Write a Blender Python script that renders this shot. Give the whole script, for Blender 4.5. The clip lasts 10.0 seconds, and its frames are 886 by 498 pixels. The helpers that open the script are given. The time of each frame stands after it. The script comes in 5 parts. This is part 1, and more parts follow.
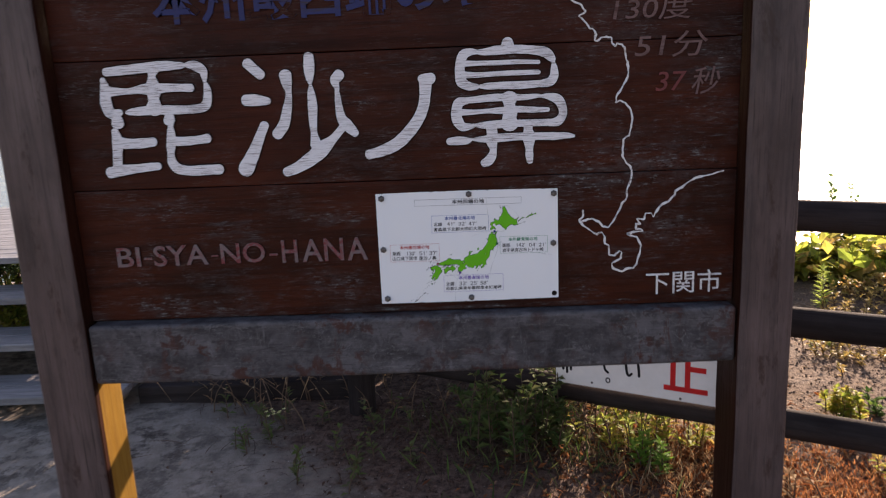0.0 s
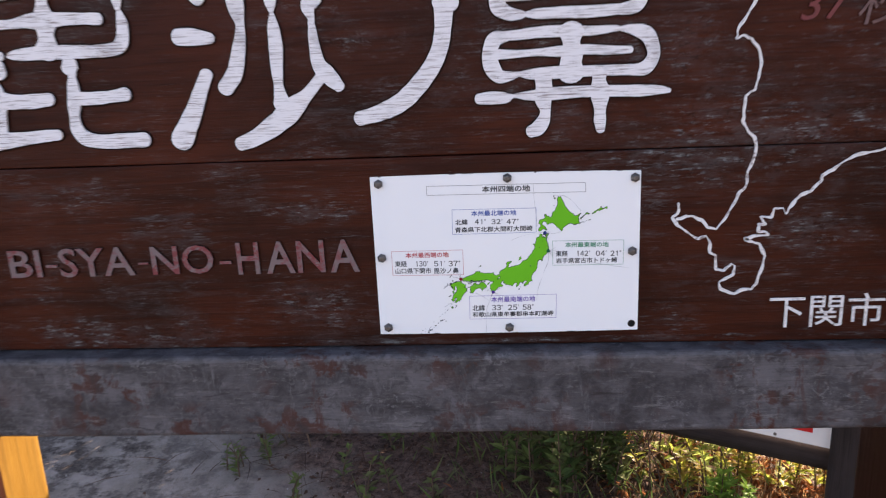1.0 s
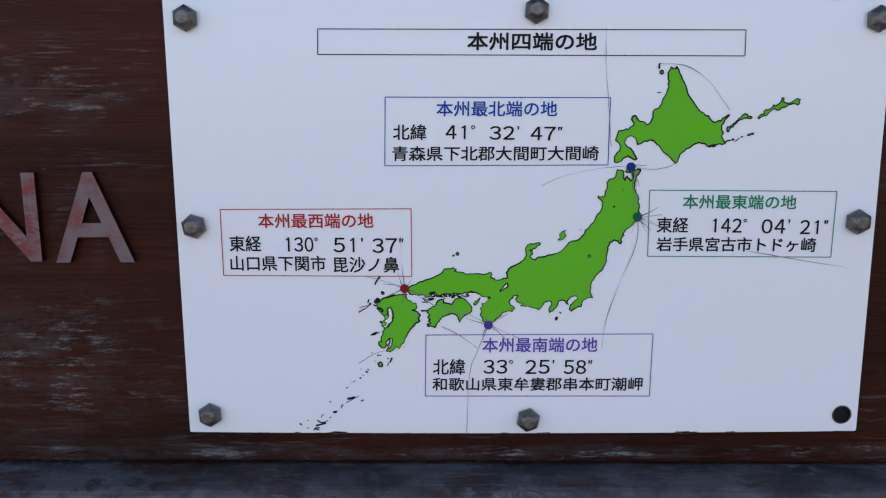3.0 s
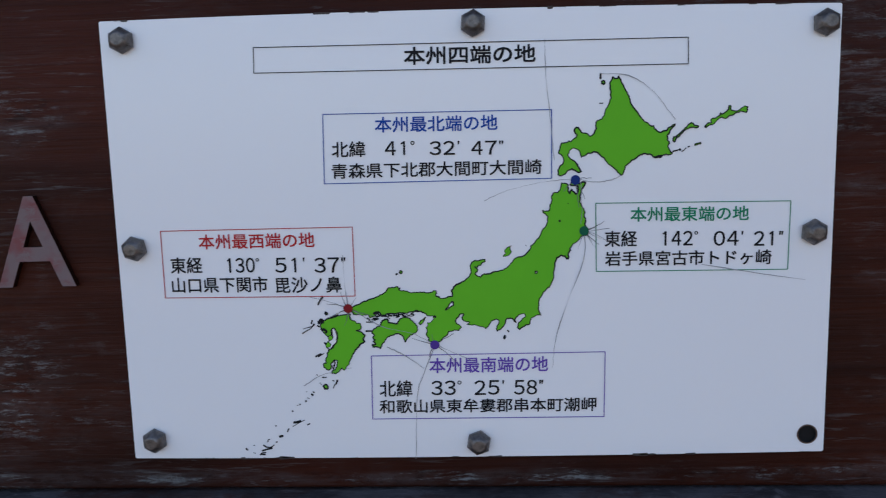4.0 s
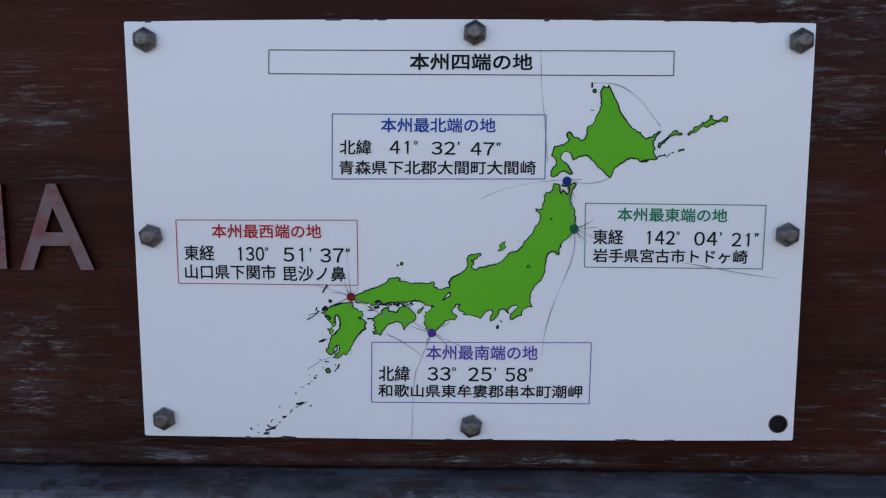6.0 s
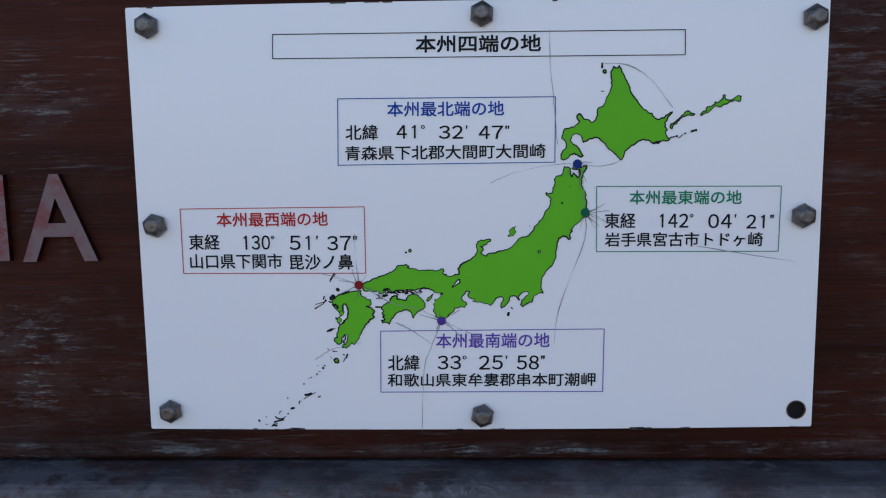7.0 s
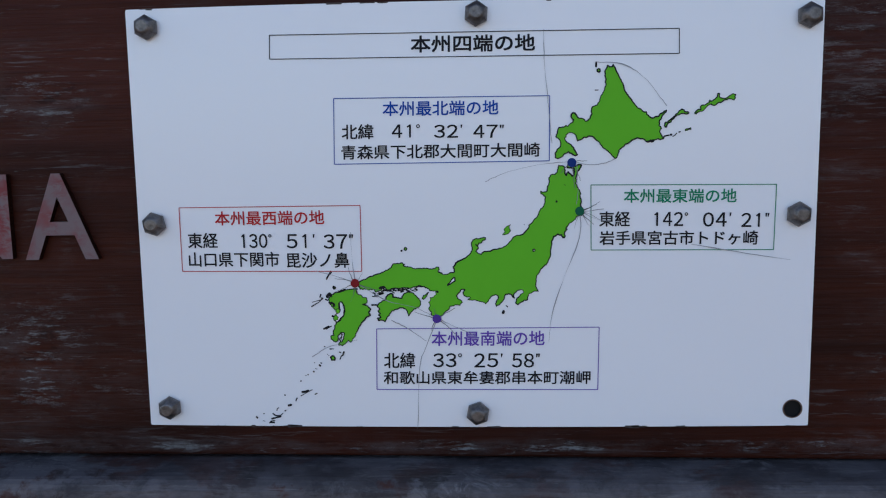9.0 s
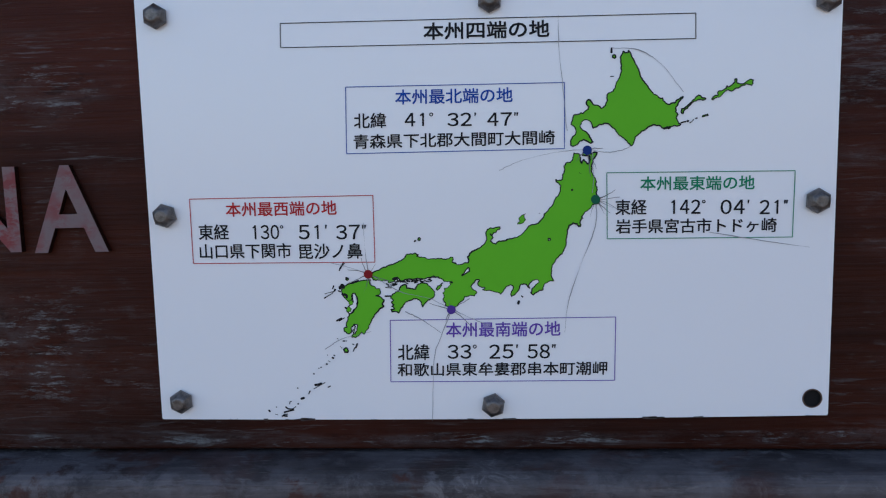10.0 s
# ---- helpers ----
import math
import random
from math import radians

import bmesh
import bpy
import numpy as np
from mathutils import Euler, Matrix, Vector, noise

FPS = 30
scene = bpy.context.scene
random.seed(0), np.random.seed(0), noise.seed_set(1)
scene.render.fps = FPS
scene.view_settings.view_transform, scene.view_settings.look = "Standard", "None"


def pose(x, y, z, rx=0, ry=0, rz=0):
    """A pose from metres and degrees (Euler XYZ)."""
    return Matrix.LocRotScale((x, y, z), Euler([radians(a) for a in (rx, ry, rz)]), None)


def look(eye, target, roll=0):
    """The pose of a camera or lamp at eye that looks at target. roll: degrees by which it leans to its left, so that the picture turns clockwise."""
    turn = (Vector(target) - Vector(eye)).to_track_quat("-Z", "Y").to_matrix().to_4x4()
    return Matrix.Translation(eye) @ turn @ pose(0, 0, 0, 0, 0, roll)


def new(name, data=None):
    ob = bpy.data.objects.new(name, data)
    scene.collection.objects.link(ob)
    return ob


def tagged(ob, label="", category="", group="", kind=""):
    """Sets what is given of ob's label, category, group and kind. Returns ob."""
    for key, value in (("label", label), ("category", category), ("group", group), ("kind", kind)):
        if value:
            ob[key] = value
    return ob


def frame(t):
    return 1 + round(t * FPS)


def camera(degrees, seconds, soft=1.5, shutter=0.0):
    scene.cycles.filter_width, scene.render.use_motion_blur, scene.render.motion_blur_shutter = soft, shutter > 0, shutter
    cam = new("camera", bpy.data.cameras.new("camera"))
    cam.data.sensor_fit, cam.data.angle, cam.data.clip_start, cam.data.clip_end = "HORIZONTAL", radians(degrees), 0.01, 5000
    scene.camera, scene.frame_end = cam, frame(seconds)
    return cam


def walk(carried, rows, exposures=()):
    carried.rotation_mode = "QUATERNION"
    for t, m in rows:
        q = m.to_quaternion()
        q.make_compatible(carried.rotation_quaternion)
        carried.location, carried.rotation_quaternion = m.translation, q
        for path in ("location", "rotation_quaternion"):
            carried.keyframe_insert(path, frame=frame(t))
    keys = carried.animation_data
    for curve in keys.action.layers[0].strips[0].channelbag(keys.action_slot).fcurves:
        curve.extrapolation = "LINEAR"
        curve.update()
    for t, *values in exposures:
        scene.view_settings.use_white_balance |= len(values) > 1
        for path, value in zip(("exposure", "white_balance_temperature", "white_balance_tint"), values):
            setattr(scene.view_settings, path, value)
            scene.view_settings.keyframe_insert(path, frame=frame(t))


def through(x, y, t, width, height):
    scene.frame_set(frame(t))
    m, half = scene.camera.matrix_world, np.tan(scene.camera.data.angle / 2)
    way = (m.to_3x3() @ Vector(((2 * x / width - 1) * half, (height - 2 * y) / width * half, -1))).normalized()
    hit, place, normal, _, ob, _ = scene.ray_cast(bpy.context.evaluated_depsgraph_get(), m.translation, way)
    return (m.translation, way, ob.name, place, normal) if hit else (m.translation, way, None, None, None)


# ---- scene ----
cam = camera(62.0, 10.0, soft=1.15, shutter=0.3)
PATH = [
    (0, (-0.0249, -2.0085, 1.6824), (-0.0692, -0.0566, 1.2486), -2.71),
    (0.3, (0.0154, -1.8123, 1.6705), (-0.0833, 0.1419, 1.2566), -2.32),
    (0.5, (0.0280, -1.6945, 1.6750), (-0.1498, 0.2464, 1.2265), -2.45),
    (0.7, (0.0168, -1.5699, 1.6518), (-0.1478, 0.3649, 1.1729), -1.96),
    (1, (-0.0125, -1.3554, 1.6190), (-0.1634, 0.5706, 1.1015), -2.90),
    (1.2, (-0.0412, -1.2209, 1.6019), (-0.1097, 0.6975, 1.0405), -2.66),
    (1.5, (-0.0068, -1.0562, 1.5375), (-0.0775, 0.8504, 0.9375), -3.01),
    (1.8, (0.0010, -0.8605, 1.4848), (-0.1275, 1.0428, 0.8840), -3.35),
    (2, (-0.0189, -0.7523, 1.4358), (-0.1627, 1.1477, 0.8281), -4.14),
    (2.2, (-0.0302, -0.6625, 1.3736), (-0.1497, 1.2644, 0.8511), -2.99),
    (3.3, (-0.0566, -0.5212, 1.3071), (-0.0668, 1.4574, 1.0156), -0.39),
    (3.5, (-0.0413, -0.5173, 1.3044), (-0.0746, 1.4652, 1.0424), -0.95),
    (4, (0.0028, -0.5151, 1.3037), (-0.0772, 1.4659, 1.0408), -1.74),
    (4.2, (0.0197, -0.5125, 1.3043), (-0.0747, 1.4683, 1.0445), -1.90),
    (4.5, (0.0320, -0.5195, 1.3072), (-0.0863, 1.4585, 1.0358), -2.78),
    (4.7, (0.0365, -0.5324, 1.3091), (-0.0812, 1.4451, 1.0341), -1.97),
    (4.8, (0.0393, -0.5374, 1.3150), (-0.0724, 1.4414, 1.0465), -1.42),
    (5, (0.0342, -0.5457, 1.3198), (-0.0537, 1.4386, 1.0857), 0.17),
    (5.2, (0.0248, -0.5502, 1.3060), (-0.0525, 1.4338, 1.0654), 0.38),
    (5.5, (0.0060, -0.5539, 1.3011), (-0.0544, 1.4310, 1.0639), 0.26),
    (7, (-0.0066, -0.5425, 1.2847), (-0.0695, 1.4426, 1.0499), -1.05),
    (7.5, (-0.0039, -0.5455, 1.2857), (-0.0752, 1.4399, 1.0549), -0.97),
    (8, (-0.0042, -0.5450, 1.2827), (-0.0803, 1.4404, 1.0535), -1.05),
    (8.5, (0.0053, -0.5469, 1.2768), (-0.0830, 1.4386, 1.0533), -1.18),
    (9, (0.0071, -0.5460, 1.2814), (-0.0927, 1.4387, 1.0555), -1.15),
    (9.5, (0.0062, -0.5421, 1.2722), (-0.0972, 1.4424, 1.0464), -1.63),
    (10, (-0.0031, -0.5406, 1.2732), (-0.1051, 1.4442, 1.0486), -1.54),
]
EXPOSURES = [(0.0, 1.85, 6950, 26), (0.5, 2.38, 7000, 27), (1.0, 2.68, 7000, 27), (1.5, 2.85, 6900, 27), (2.0, 2.68, 6750, 25), (2.2, 2.58, 6650, 24), (3.3, 2.2, 6350, 22), (3.5, 2.11, 6300, 22),
             (4.0, 2.04, 6280, 21), (4.5, 1.93, 6270, 21), (4.8, 1.96, 6260, 21), (5.2, 2.03, 6250, 21), (5.5, 2.05, 6250, 21), (7.0, 2.04, 6170, 20), (10.0, 2.04, 6130, 20)]
walk(cam, [(t, look(eye, target, roll)) for t, eye, target, roll in PATH], EXPOSURES)

# ---- light: low sun behind the sign, blue sky in front of it ----
SUN_FROM = Vector((0.4, 1.0, 0.335)).normalized()
world = bpy.data.worlds.new("sky")
scene.world = world
world.use_nodes = True
wn = world.node_tree.nodes
sky = wn.new("ShaderNodeTexSky")
sky.sky_type = "NISHITA"
sky.sun_disc = False
sky.sun_elevation = math.asin(SUN_FROM.z)
sky.sun_rotation = math.atan2(SUN_FROM.x, SUN_FROM.y)
sky.dust_density = 1.6
wn["Background"].inputs["Strength"].default_value = 0.08
world.node_tree.links.new(sky.outputs["Color"], wn["Background"].inputs["Color"])
sun_data = bpy.data.lights.new("sun", "SUN")
sun_data.energy, sun_data.angle, sun_data.color = 5.0, radians(0.5), (1.0, 0.86, 0.66)
sun = new("sun", sun_data)
sun.matrix_world = look(SUN_FROM * 30, (0, 0, 0))


# ---- materials ----
TIP = -0.008  # slope of the sign's timbers


def nodes_of(name):
    m = bpy.data.materials.new(name)
    m.use_nodes = True
    t = m.node_tree
    return m, t, t.nodes["Principled BSDF"]


def add(t, kind, **inputs):
    n = t.nodes.new("ShaderNode" + kind)
    for key, value in inputs.items():
        n.inputs[key.replace("_", " ")].default_value = value
    return n


def stretched(t, scale, shift=True):
    """Object coordinates, scaled along each axis, and moved by a random amount for each object."""
    co = t.nodes.new("ShaderNodeTexCoord")
    mp = t.nodes.new("ShaderNodeMapping")
    mp.inputs["Scale"].default_value = scale
    t.links.new(co.outputs["Object"], mp.inputs["Vector"])
    if shift:
        info = t.nodes.new("ShaderNodeObjectInfo")
        mul = t.nodes.new("ShaderNodeMath")
        mul.operation = "MULTIPLY"
        mul.inputs[1].default_value = 37.0
        t.links.new(info.outputs["Random"], mul.inputs[0])
        t.links.new(mul.outputs[0], mp.inputs["Location"])
    return mp.outputs["Vector"]


def noise_at(t, vec, scale, detail=4.0, rough=0.6, distortion=0.0):
    n = add(t, "TexNoise", Scale=scale, Detail=detail, Roughness=rough, Distortion=distortion)
    t.links.new(vec, n.inputs["Vector"])
    return n.outputs["Fac"]


def ramp(t, fac, stops):
    r = t.nodes.new("ShaderNodeValToRGB")
    els = r.color_ramp.elements
    while len(els) < len(stops):
        els.new(0.5)
    for e, (p, c) in zip(els, stops):
        e.position = p
        e.color = (*c, 1) if len(c) == 3 else c
    t.links.new(fac, r.inputs["Fac"])
    return r.outputs["Color"]


def step(t, fac, lo, hi):
    r = t.nodes.new("ShaderNodeMapRange")
    r.inputs["From Min"].default_value, r.inputs["From Max"].default_value = lo, hi
    t.links.new(fac, r.inputs["Value"])
    return r.outputs["Result"]


def mixed(t, fac, a, b):
    m = t.nodes.new("ShaderNodeMix")
    m.data_type = "RGBA"
    for socket, value in ((m.inputs["Factor"], fac), (m.inputs[6], a), (m.inputs[7], b)):
        if isinstance(value, (float, int)):
            socket.default_value = value
        elif isinstance(value, tuple):
            socket.default_value = (*value, 1)
        else:
            t.links.new(value, socket)
    return m.outputs[2]


def times(t, a, b):
    m = t.nodes.new("ShaderNodeMath")
    m.operation = "MULTIPLY"
    for socket, value in ((m.inputs[0], a), (m.inputs[1], b)):
        if isinstance(value, (float, int)):
            socket.default_value = value
        else:
            t.links.new(value, socket)
    return m.outputs[0]


def bumped(t, bsdf, height, strength, distance):
    b = add(t, "Bump", Strength=strength, Distance=distance)
    t.links.new(height, b.inputs["Height"])
    t.links.new(b.outputs["Normal"], bsdf.inputs["Normal"])


def along(axis, fine, coarse):
    """Scale for a grain that runs along an axis."""
    return tuple(coarse if a == axis else fine for a in "xyz")


def wood(name, dark, light, worn, axis, worn_from=0.6, patch_from=0.5, relief=0.5, chips=None, chip_from=0.6, spec=0.25, streaks=None, scratch=None, matte=0.0, worn_spots=()):
    """Stained timber: fine grain along an axis, slow stain changes, and bleached flecks where the stain has worn off."""
    m, t, p = nodes_of(name)
    grain = noise_at(t, stretched(t, along(axis, 1.0, 0.025)), 260, 6, 0.7)
    band = noise_at(t, stretched(t, along(axis, 1.0, 0.06)), 38, 4, 0.6, 0.4)
    stain = noise_at(t, stretched(t, along(axis, 1.0, 0.6)), 4.5, 5, 0.6)
    tone = mixed(t, step(t, stain, 0.3, 0.72), dark, light)
    tone = mixed(t, times(t, step(t, grain, 0.5, 0.75), 0.55), tone, tuple(c * 0.45 for c in dark))
    tone = mixed(t, times(t, step(t, band, 0.46, 0.66), 0.45), tone, tuple(c * 0.5 for c in dark))
    fleck = noise_at(t, stretched(t, along(axis, 1.0, 0.11)), 300, 6, 0.75, 0.6)
    patch = noise_at(t, stretched(t, along(axis, 1.0, 0.55)), 7.5, 6, 0.68, 0.6)
    smear = noise_at(t, stretched(t, along(axis, 1.0, 0.2)), 42, 6, 0.72, 0.8)
    tone = mixed(t, times(t, times(t, step(t, smear, 0.5, 0.7), step(t, patch, patch_from, patch_from + 0.25)), 0.4), tone, tuple(c * 0.62 for c in worn))
    bare = times(t, step(t, fleck, worn_from, worn_from + 0.1), step(t, patch, patch_from + 0.06, patch_from + 0.2))
    tone = mixed(t, times(t, bare, 0.38 if scratch else 0.8), tone, worn)
    if scratch:
        thin = noise_at(t, stretched(t, along(axis, 1.0, 0.07)), 300, 5, 0.68, 0.7)
        spread = noise_at(t, stretched(t, along(axis, 1.0, 0.7)), 13, 5, 0.65, 0.4)
        tone = mixed(t, times(t, times(t, step(t, thin, 0.58, 0.66), step(t, spread, 0.46, 0.66)), 0.32), tone, scratch)
        clump = noise_at(t, stretched(t, along(axis, 1.0, 0.6)), 5.5, 4, 0.6, 0.5)
        for x, z, rx, rz in worn_spots:  # where the stain has flaked most
            mp = t.nodes.new("ShaderNodeMapping")
            mp.inputs["Location"].default_value, mp.inputs["Scale"].default_value = (-x / rx, 0, -z / rz), (1 / rx, 0, 1 / rz)
            t.links.new(t.nodes.new("ShaderNodeTexCoord").outputs["Object"], mp.inputs["Vector"])
            far = t.nodes.new("ShaderNodeVectorMath")
            far.operation = "LENGTH"
            t.links.new(mp.outputs["Vector"], far.inputs[0])
            more = t.nodes.new("ShaderNodeMath")
            more.operation = "MULTIPLY_ADD"
            more.inputs[1].default_value = 0.24
            t.links.new(step(t, far.outputs["Value"], 1.4, 0.4), more.inputs[0])
            t.links.new(clump, more.inputs[2])
            clump = more.outputs[0]
        flake = noise_at(t, stretched(t, along(axis, 1.0, 0.17)), 150, 9, 0.82, 0.15)
        mist = noise_at(t, stretched(t, along(axis, 1.0, 0.45)), 38, 7, 0.74, 0.2)
        tone = mixed(t, times(t, times(t, step(t, mist, 0.44, 0.70), step(t, clump, 0.54, 0.76)), 0.38), tone, tuple(c * 0.6 for c in scratch))
        column = noise_at(t, stretched(t, along(axis, 1.0, 3.0)), 14, 6, 0.7, 0.3)
        pit = noise_at(t, stretched(t, along(axis, 1.0, 0.5)), 110, 6, 0.7, 0.3)
        tone = mixed(t, times(t, times(t, step(t, pit, 0.55, 0.63), step(t, clump, 0.52, 0.66)), 0.6), tone, tuple(c * 0.6 for c in dark))
        tone = mixed(t, times(t, times(t, times(t, step(t, flake, 0.54, 0.61), step(t, clump, 0.53, 0.70)), step(t, column, 0.36, 0.56)), 0.8), tone, scratch)
    if streaks:
        run = noise_at(t, stretched(t, (70, 70, 9)), 1.0, 5, 0.7, 0.4)
        tone = mixed(t, times(t, step(t, run, 0.54, 0.70), 0.6), tone, streaks)
        split = noise_at(t, stretched(t, (150, 150, 3.2)), 1.0, 5, 0.6, 0.3)
        tone = mixed(t, times(t, step(t, split, 0.62, 0.67), 0.75), tone, tuple(c * 0.4 for c in streaks))
    if chips:
        chip = noise_at(t, stretched(t, along(axis, 1.0, 0.3)), 14, 9, 0.74, 0.3)
        tone = mixed(t, times(t, step(t, chip, chip_from, chip_from + 0.06), 0.8), tone, chips)
    t.links.new(tone, p.inputs["Base Color"])
    t.links.new(step(t, band, -0.3 - 2.0 * matte, 1.6 - 0.7 * matte), p.inputs["Roughness"])
    p.inputs["Specular IOR Level"].default_value = spec
    height = t.nodes.new("ShaderNodeMath")
    height.operation = "ADD"
    t.links.new(grain, height.inputs[0])
    t.links.new(times(t, band, 1.6), height.inputs[1])
    bumped(t, p, height.outputs[0], relief, 0.0016)
    return m


def beam_wood(name):
    """Grey weathered beam: soft mottling, short dark checks along the grain, ragged remains of brown stain, pale drips
    and scuffs, a paler upper arris.
    """
    m, t, p = nodes_of(name)
    cloud = noise_at(t, stretched(t, (0.7, 1, 1)), 16, 6, 0.66, 0.5)
    grain = noise_at(t, stretched(t, (0.03, 1, 1)), 300, 6, 0.7)
    speck = noise_at(t, stretched(t, (0.35, 1, 1)), 240, 5, 0.75)
    tone = mixed(t, step(t, cloud, 0.36, 0.64), (0.036, 0.031, 0.033), (0.108, 0.097, 0.102))
    tone = mixed(t, times(t, step(t, grain, 0.48, 0.7), 0.32), tone, (0.030, 0.025, 0.028))
    tone = mixed(t, times(t, step(t, speck, 0.55, 0.72), 0.3), tone, (0.15, 0.14, 0.15))
    mottle = noise_at(t, stretched(t, (0.8, 1, 0.9)), 34, 8, 0.72, 0.4)
    tone = mixed(t, times(t, step(t, mottle, 0.52, 0.62), 0.6), tone, (0.024, 0.021, 0.024))
    scuff = noise_at(t, stretched(t, (0.75, 1, 1)), 46, 7, 0.78, 2.2)
    area = noise_at(t, stretched(t, (0.8, 1, 0.8)), 9, 4, 0.6)
    tone = mixed(t, times(t, times(t, step(t, scuff, 0.54, 0.62), step(t, area, 0.46, 0.60)), 0.6), tone, (0.175, 0.165, 0.168))
    check = noise_at(t, stretched(t, (0.16, 1, 1)), 75, 6, 0.72, 0.6)
    tone = mixed(t, times(t, step(t, check, 0.58, 0.65), 0.6), tone, (0.018, 0.014, 0.014))
    where = noise_at(t, stretched(t, (1, 1, 0.8)), 4.6, 3, 0.55)
    ragged = noise_at(t, stretched(t, (0.9, 1, 0.9)), 19, 9, 0.66, 0.3)
    hue = noise_at(t, stretched(t, (1.2, 1, 0.8)), 10, 4, 0.6)
    old = mixed(t, step(t, hue, 0.36, 0.50), (0.024, 0.019, 0.019), (0.056, 0.018, 0.012))
    tone = mixed(t, times(t, times(t, step(t, ragged, 0.52, 0.57), step(t, where, 0.38, 0.50)), 0.85), tone, old)
    run = noise_at(t, stretched(t, (46, 60, 10)), 1.0, 7, 0.78, 0.7)
    tone = mixed(t, times(t, times(t, step(t, run, 0.55, 0.68), step(t, hue, 0.42, 0.58)), 0.5), tone, (0.18, 0.168, 0.172))
    drip = noise_at(t, stretched(t, (24, 30, 5.5)), 1.0, 7, 0.68, 0.5)
    tone = mixed(t, times(t, times(t, step(t, drip, 0.60, 0.64), step(t, where, 0.44, 0.56)), 0.8), tone, (0.060, 0.019, 0.013))
    fibre = noise_at(t, stretched(t, (0.14, 1, 1)), 130, 7, 0.75, 0.5)
    tone = mixed(t, times(t, times(t, step(t, fibre, 0.56, 0.64), step(t, mottle, 0.56, 0.46)), 0.45), tone, (0.19, 0.178, 0.175))
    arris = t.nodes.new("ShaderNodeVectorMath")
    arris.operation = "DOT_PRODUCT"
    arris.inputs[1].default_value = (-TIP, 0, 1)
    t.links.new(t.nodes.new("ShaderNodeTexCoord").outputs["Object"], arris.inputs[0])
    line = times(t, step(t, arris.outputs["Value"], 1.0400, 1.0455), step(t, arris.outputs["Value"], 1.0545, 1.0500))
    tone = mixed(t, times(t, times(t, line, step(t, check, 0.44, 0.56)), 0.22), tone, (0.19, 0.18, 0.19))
    t.links.new(tone, p.inputs["Base Color"])
    t.links.new(step(t, cloud, -0.75, 1.15), p.inputs["Roughness"])
    p.inputs["Specular IOR Level"].default_value = 0.22
    height = t.nodes.new("ShaderNodeMath")
    height.operation = "ADD"
    t.links.new(grain, height.inputs[0])
    t.links.new(times(t, check, -1.2), height.inputs[1])
    bumped(t, p, height.outputs[0], 0.5, 0.0014)
    return m


def carved_paint(name, color, under, grime):
    """White paint brushed over raised strokes: thin dark lines of grain show through, with grey stains."""
    m, t, p = nodes_of(name)
    line = noise_at(t, stretched(t, (0.035, 1, 1), False), 620, 5, 0.6, 0.2)
    fade = noise_at(t, stretched(t, (1, 1, 1), False), 16, 4, 0.6)
    tone = mixed(t, times(t, step(t, fade, 0.55, 0.72), 0.55), color, grime)
    tone = mixed(t, times(t, step(t, line, 0.53, 0.62), step(t, fade, 0.22, 0.55)), tone, under)
    t.links.new(tone, p.inputs["Base Color"])
    p.inputs["Roughness"].default_value = 0.75
    bumped(t, p, line, -0.6, 0.0012)
    return m


def plain(name, color, rough=0.6, metal=0.0, vary=0.12, scale=30.0, relief=0.0, spec=0.4):
    m, t, p = nodes_of(name)
    if "ink" in name or "dot" in name or "map" in name:
        rough, spec = 0.6, 0.12
    n = noise_at(t, stretched(t, (1, 1, 1)), scale, 5, 0.65)
    t.links.new(mixed(t, step(t, n, 0.3, 0.7), tuple(c * (1 - vary) for c in color), tuple(min(1, c * (1 + vary)) for c in color)), p.inputs["Base Color"])
    p.inputs["Roughness"].default_value, p.inputs["Metallic"].default_value = rough, metal
    p.inputs["Specular IOR Level"].default_value = spec
    if relief:
        bumped(t, p, n, relief, 0.002)
    return m


def enamel(name):
    """Glossy white coating; faint warm and cool clouds in its colour stand in for reflections."""
    m, t, p = nodes_of(name)
    cloud = noise_at(t, stretched(t, (1, 1, 1), False), 5.0, 3, 0.5)
    t.links.new(mixed(t, cloud, (0.78, 0.80, 0.82), (0.82, 0.797, 0.79)), p.inputs["Base Color"])
    p.inputs["Roughness"].default_value = 0.24
    return m


def worn_paint(name, color, under, keep, axis="x", scale=70.0, fleck=0.12, blotch=9.0, edge=(0.35, 0.65)):
    """Brushed paint that has gone thin along the grain of the wood under it."""
    m, t, p = nodes_of(name)
    n = noise_at(t, stretched(t, along(axis, 1.0, fleck)), scale, 5, 0.7, 0.3)
    q = noise_at(t, stretched(t, (1, 1, 1)), blotch, 3, 0.6)
    gone = times(t, step(t, n, keep, keep + 0.12), step(t, q, *edge))
    t.links.new(mixed(t, gone, color, under), p.inputs["Base Color"])
    p.inputs["Roughness"].default_value = 0.7
    bumped(t, p, n, 0.4, 0.001)
    return m


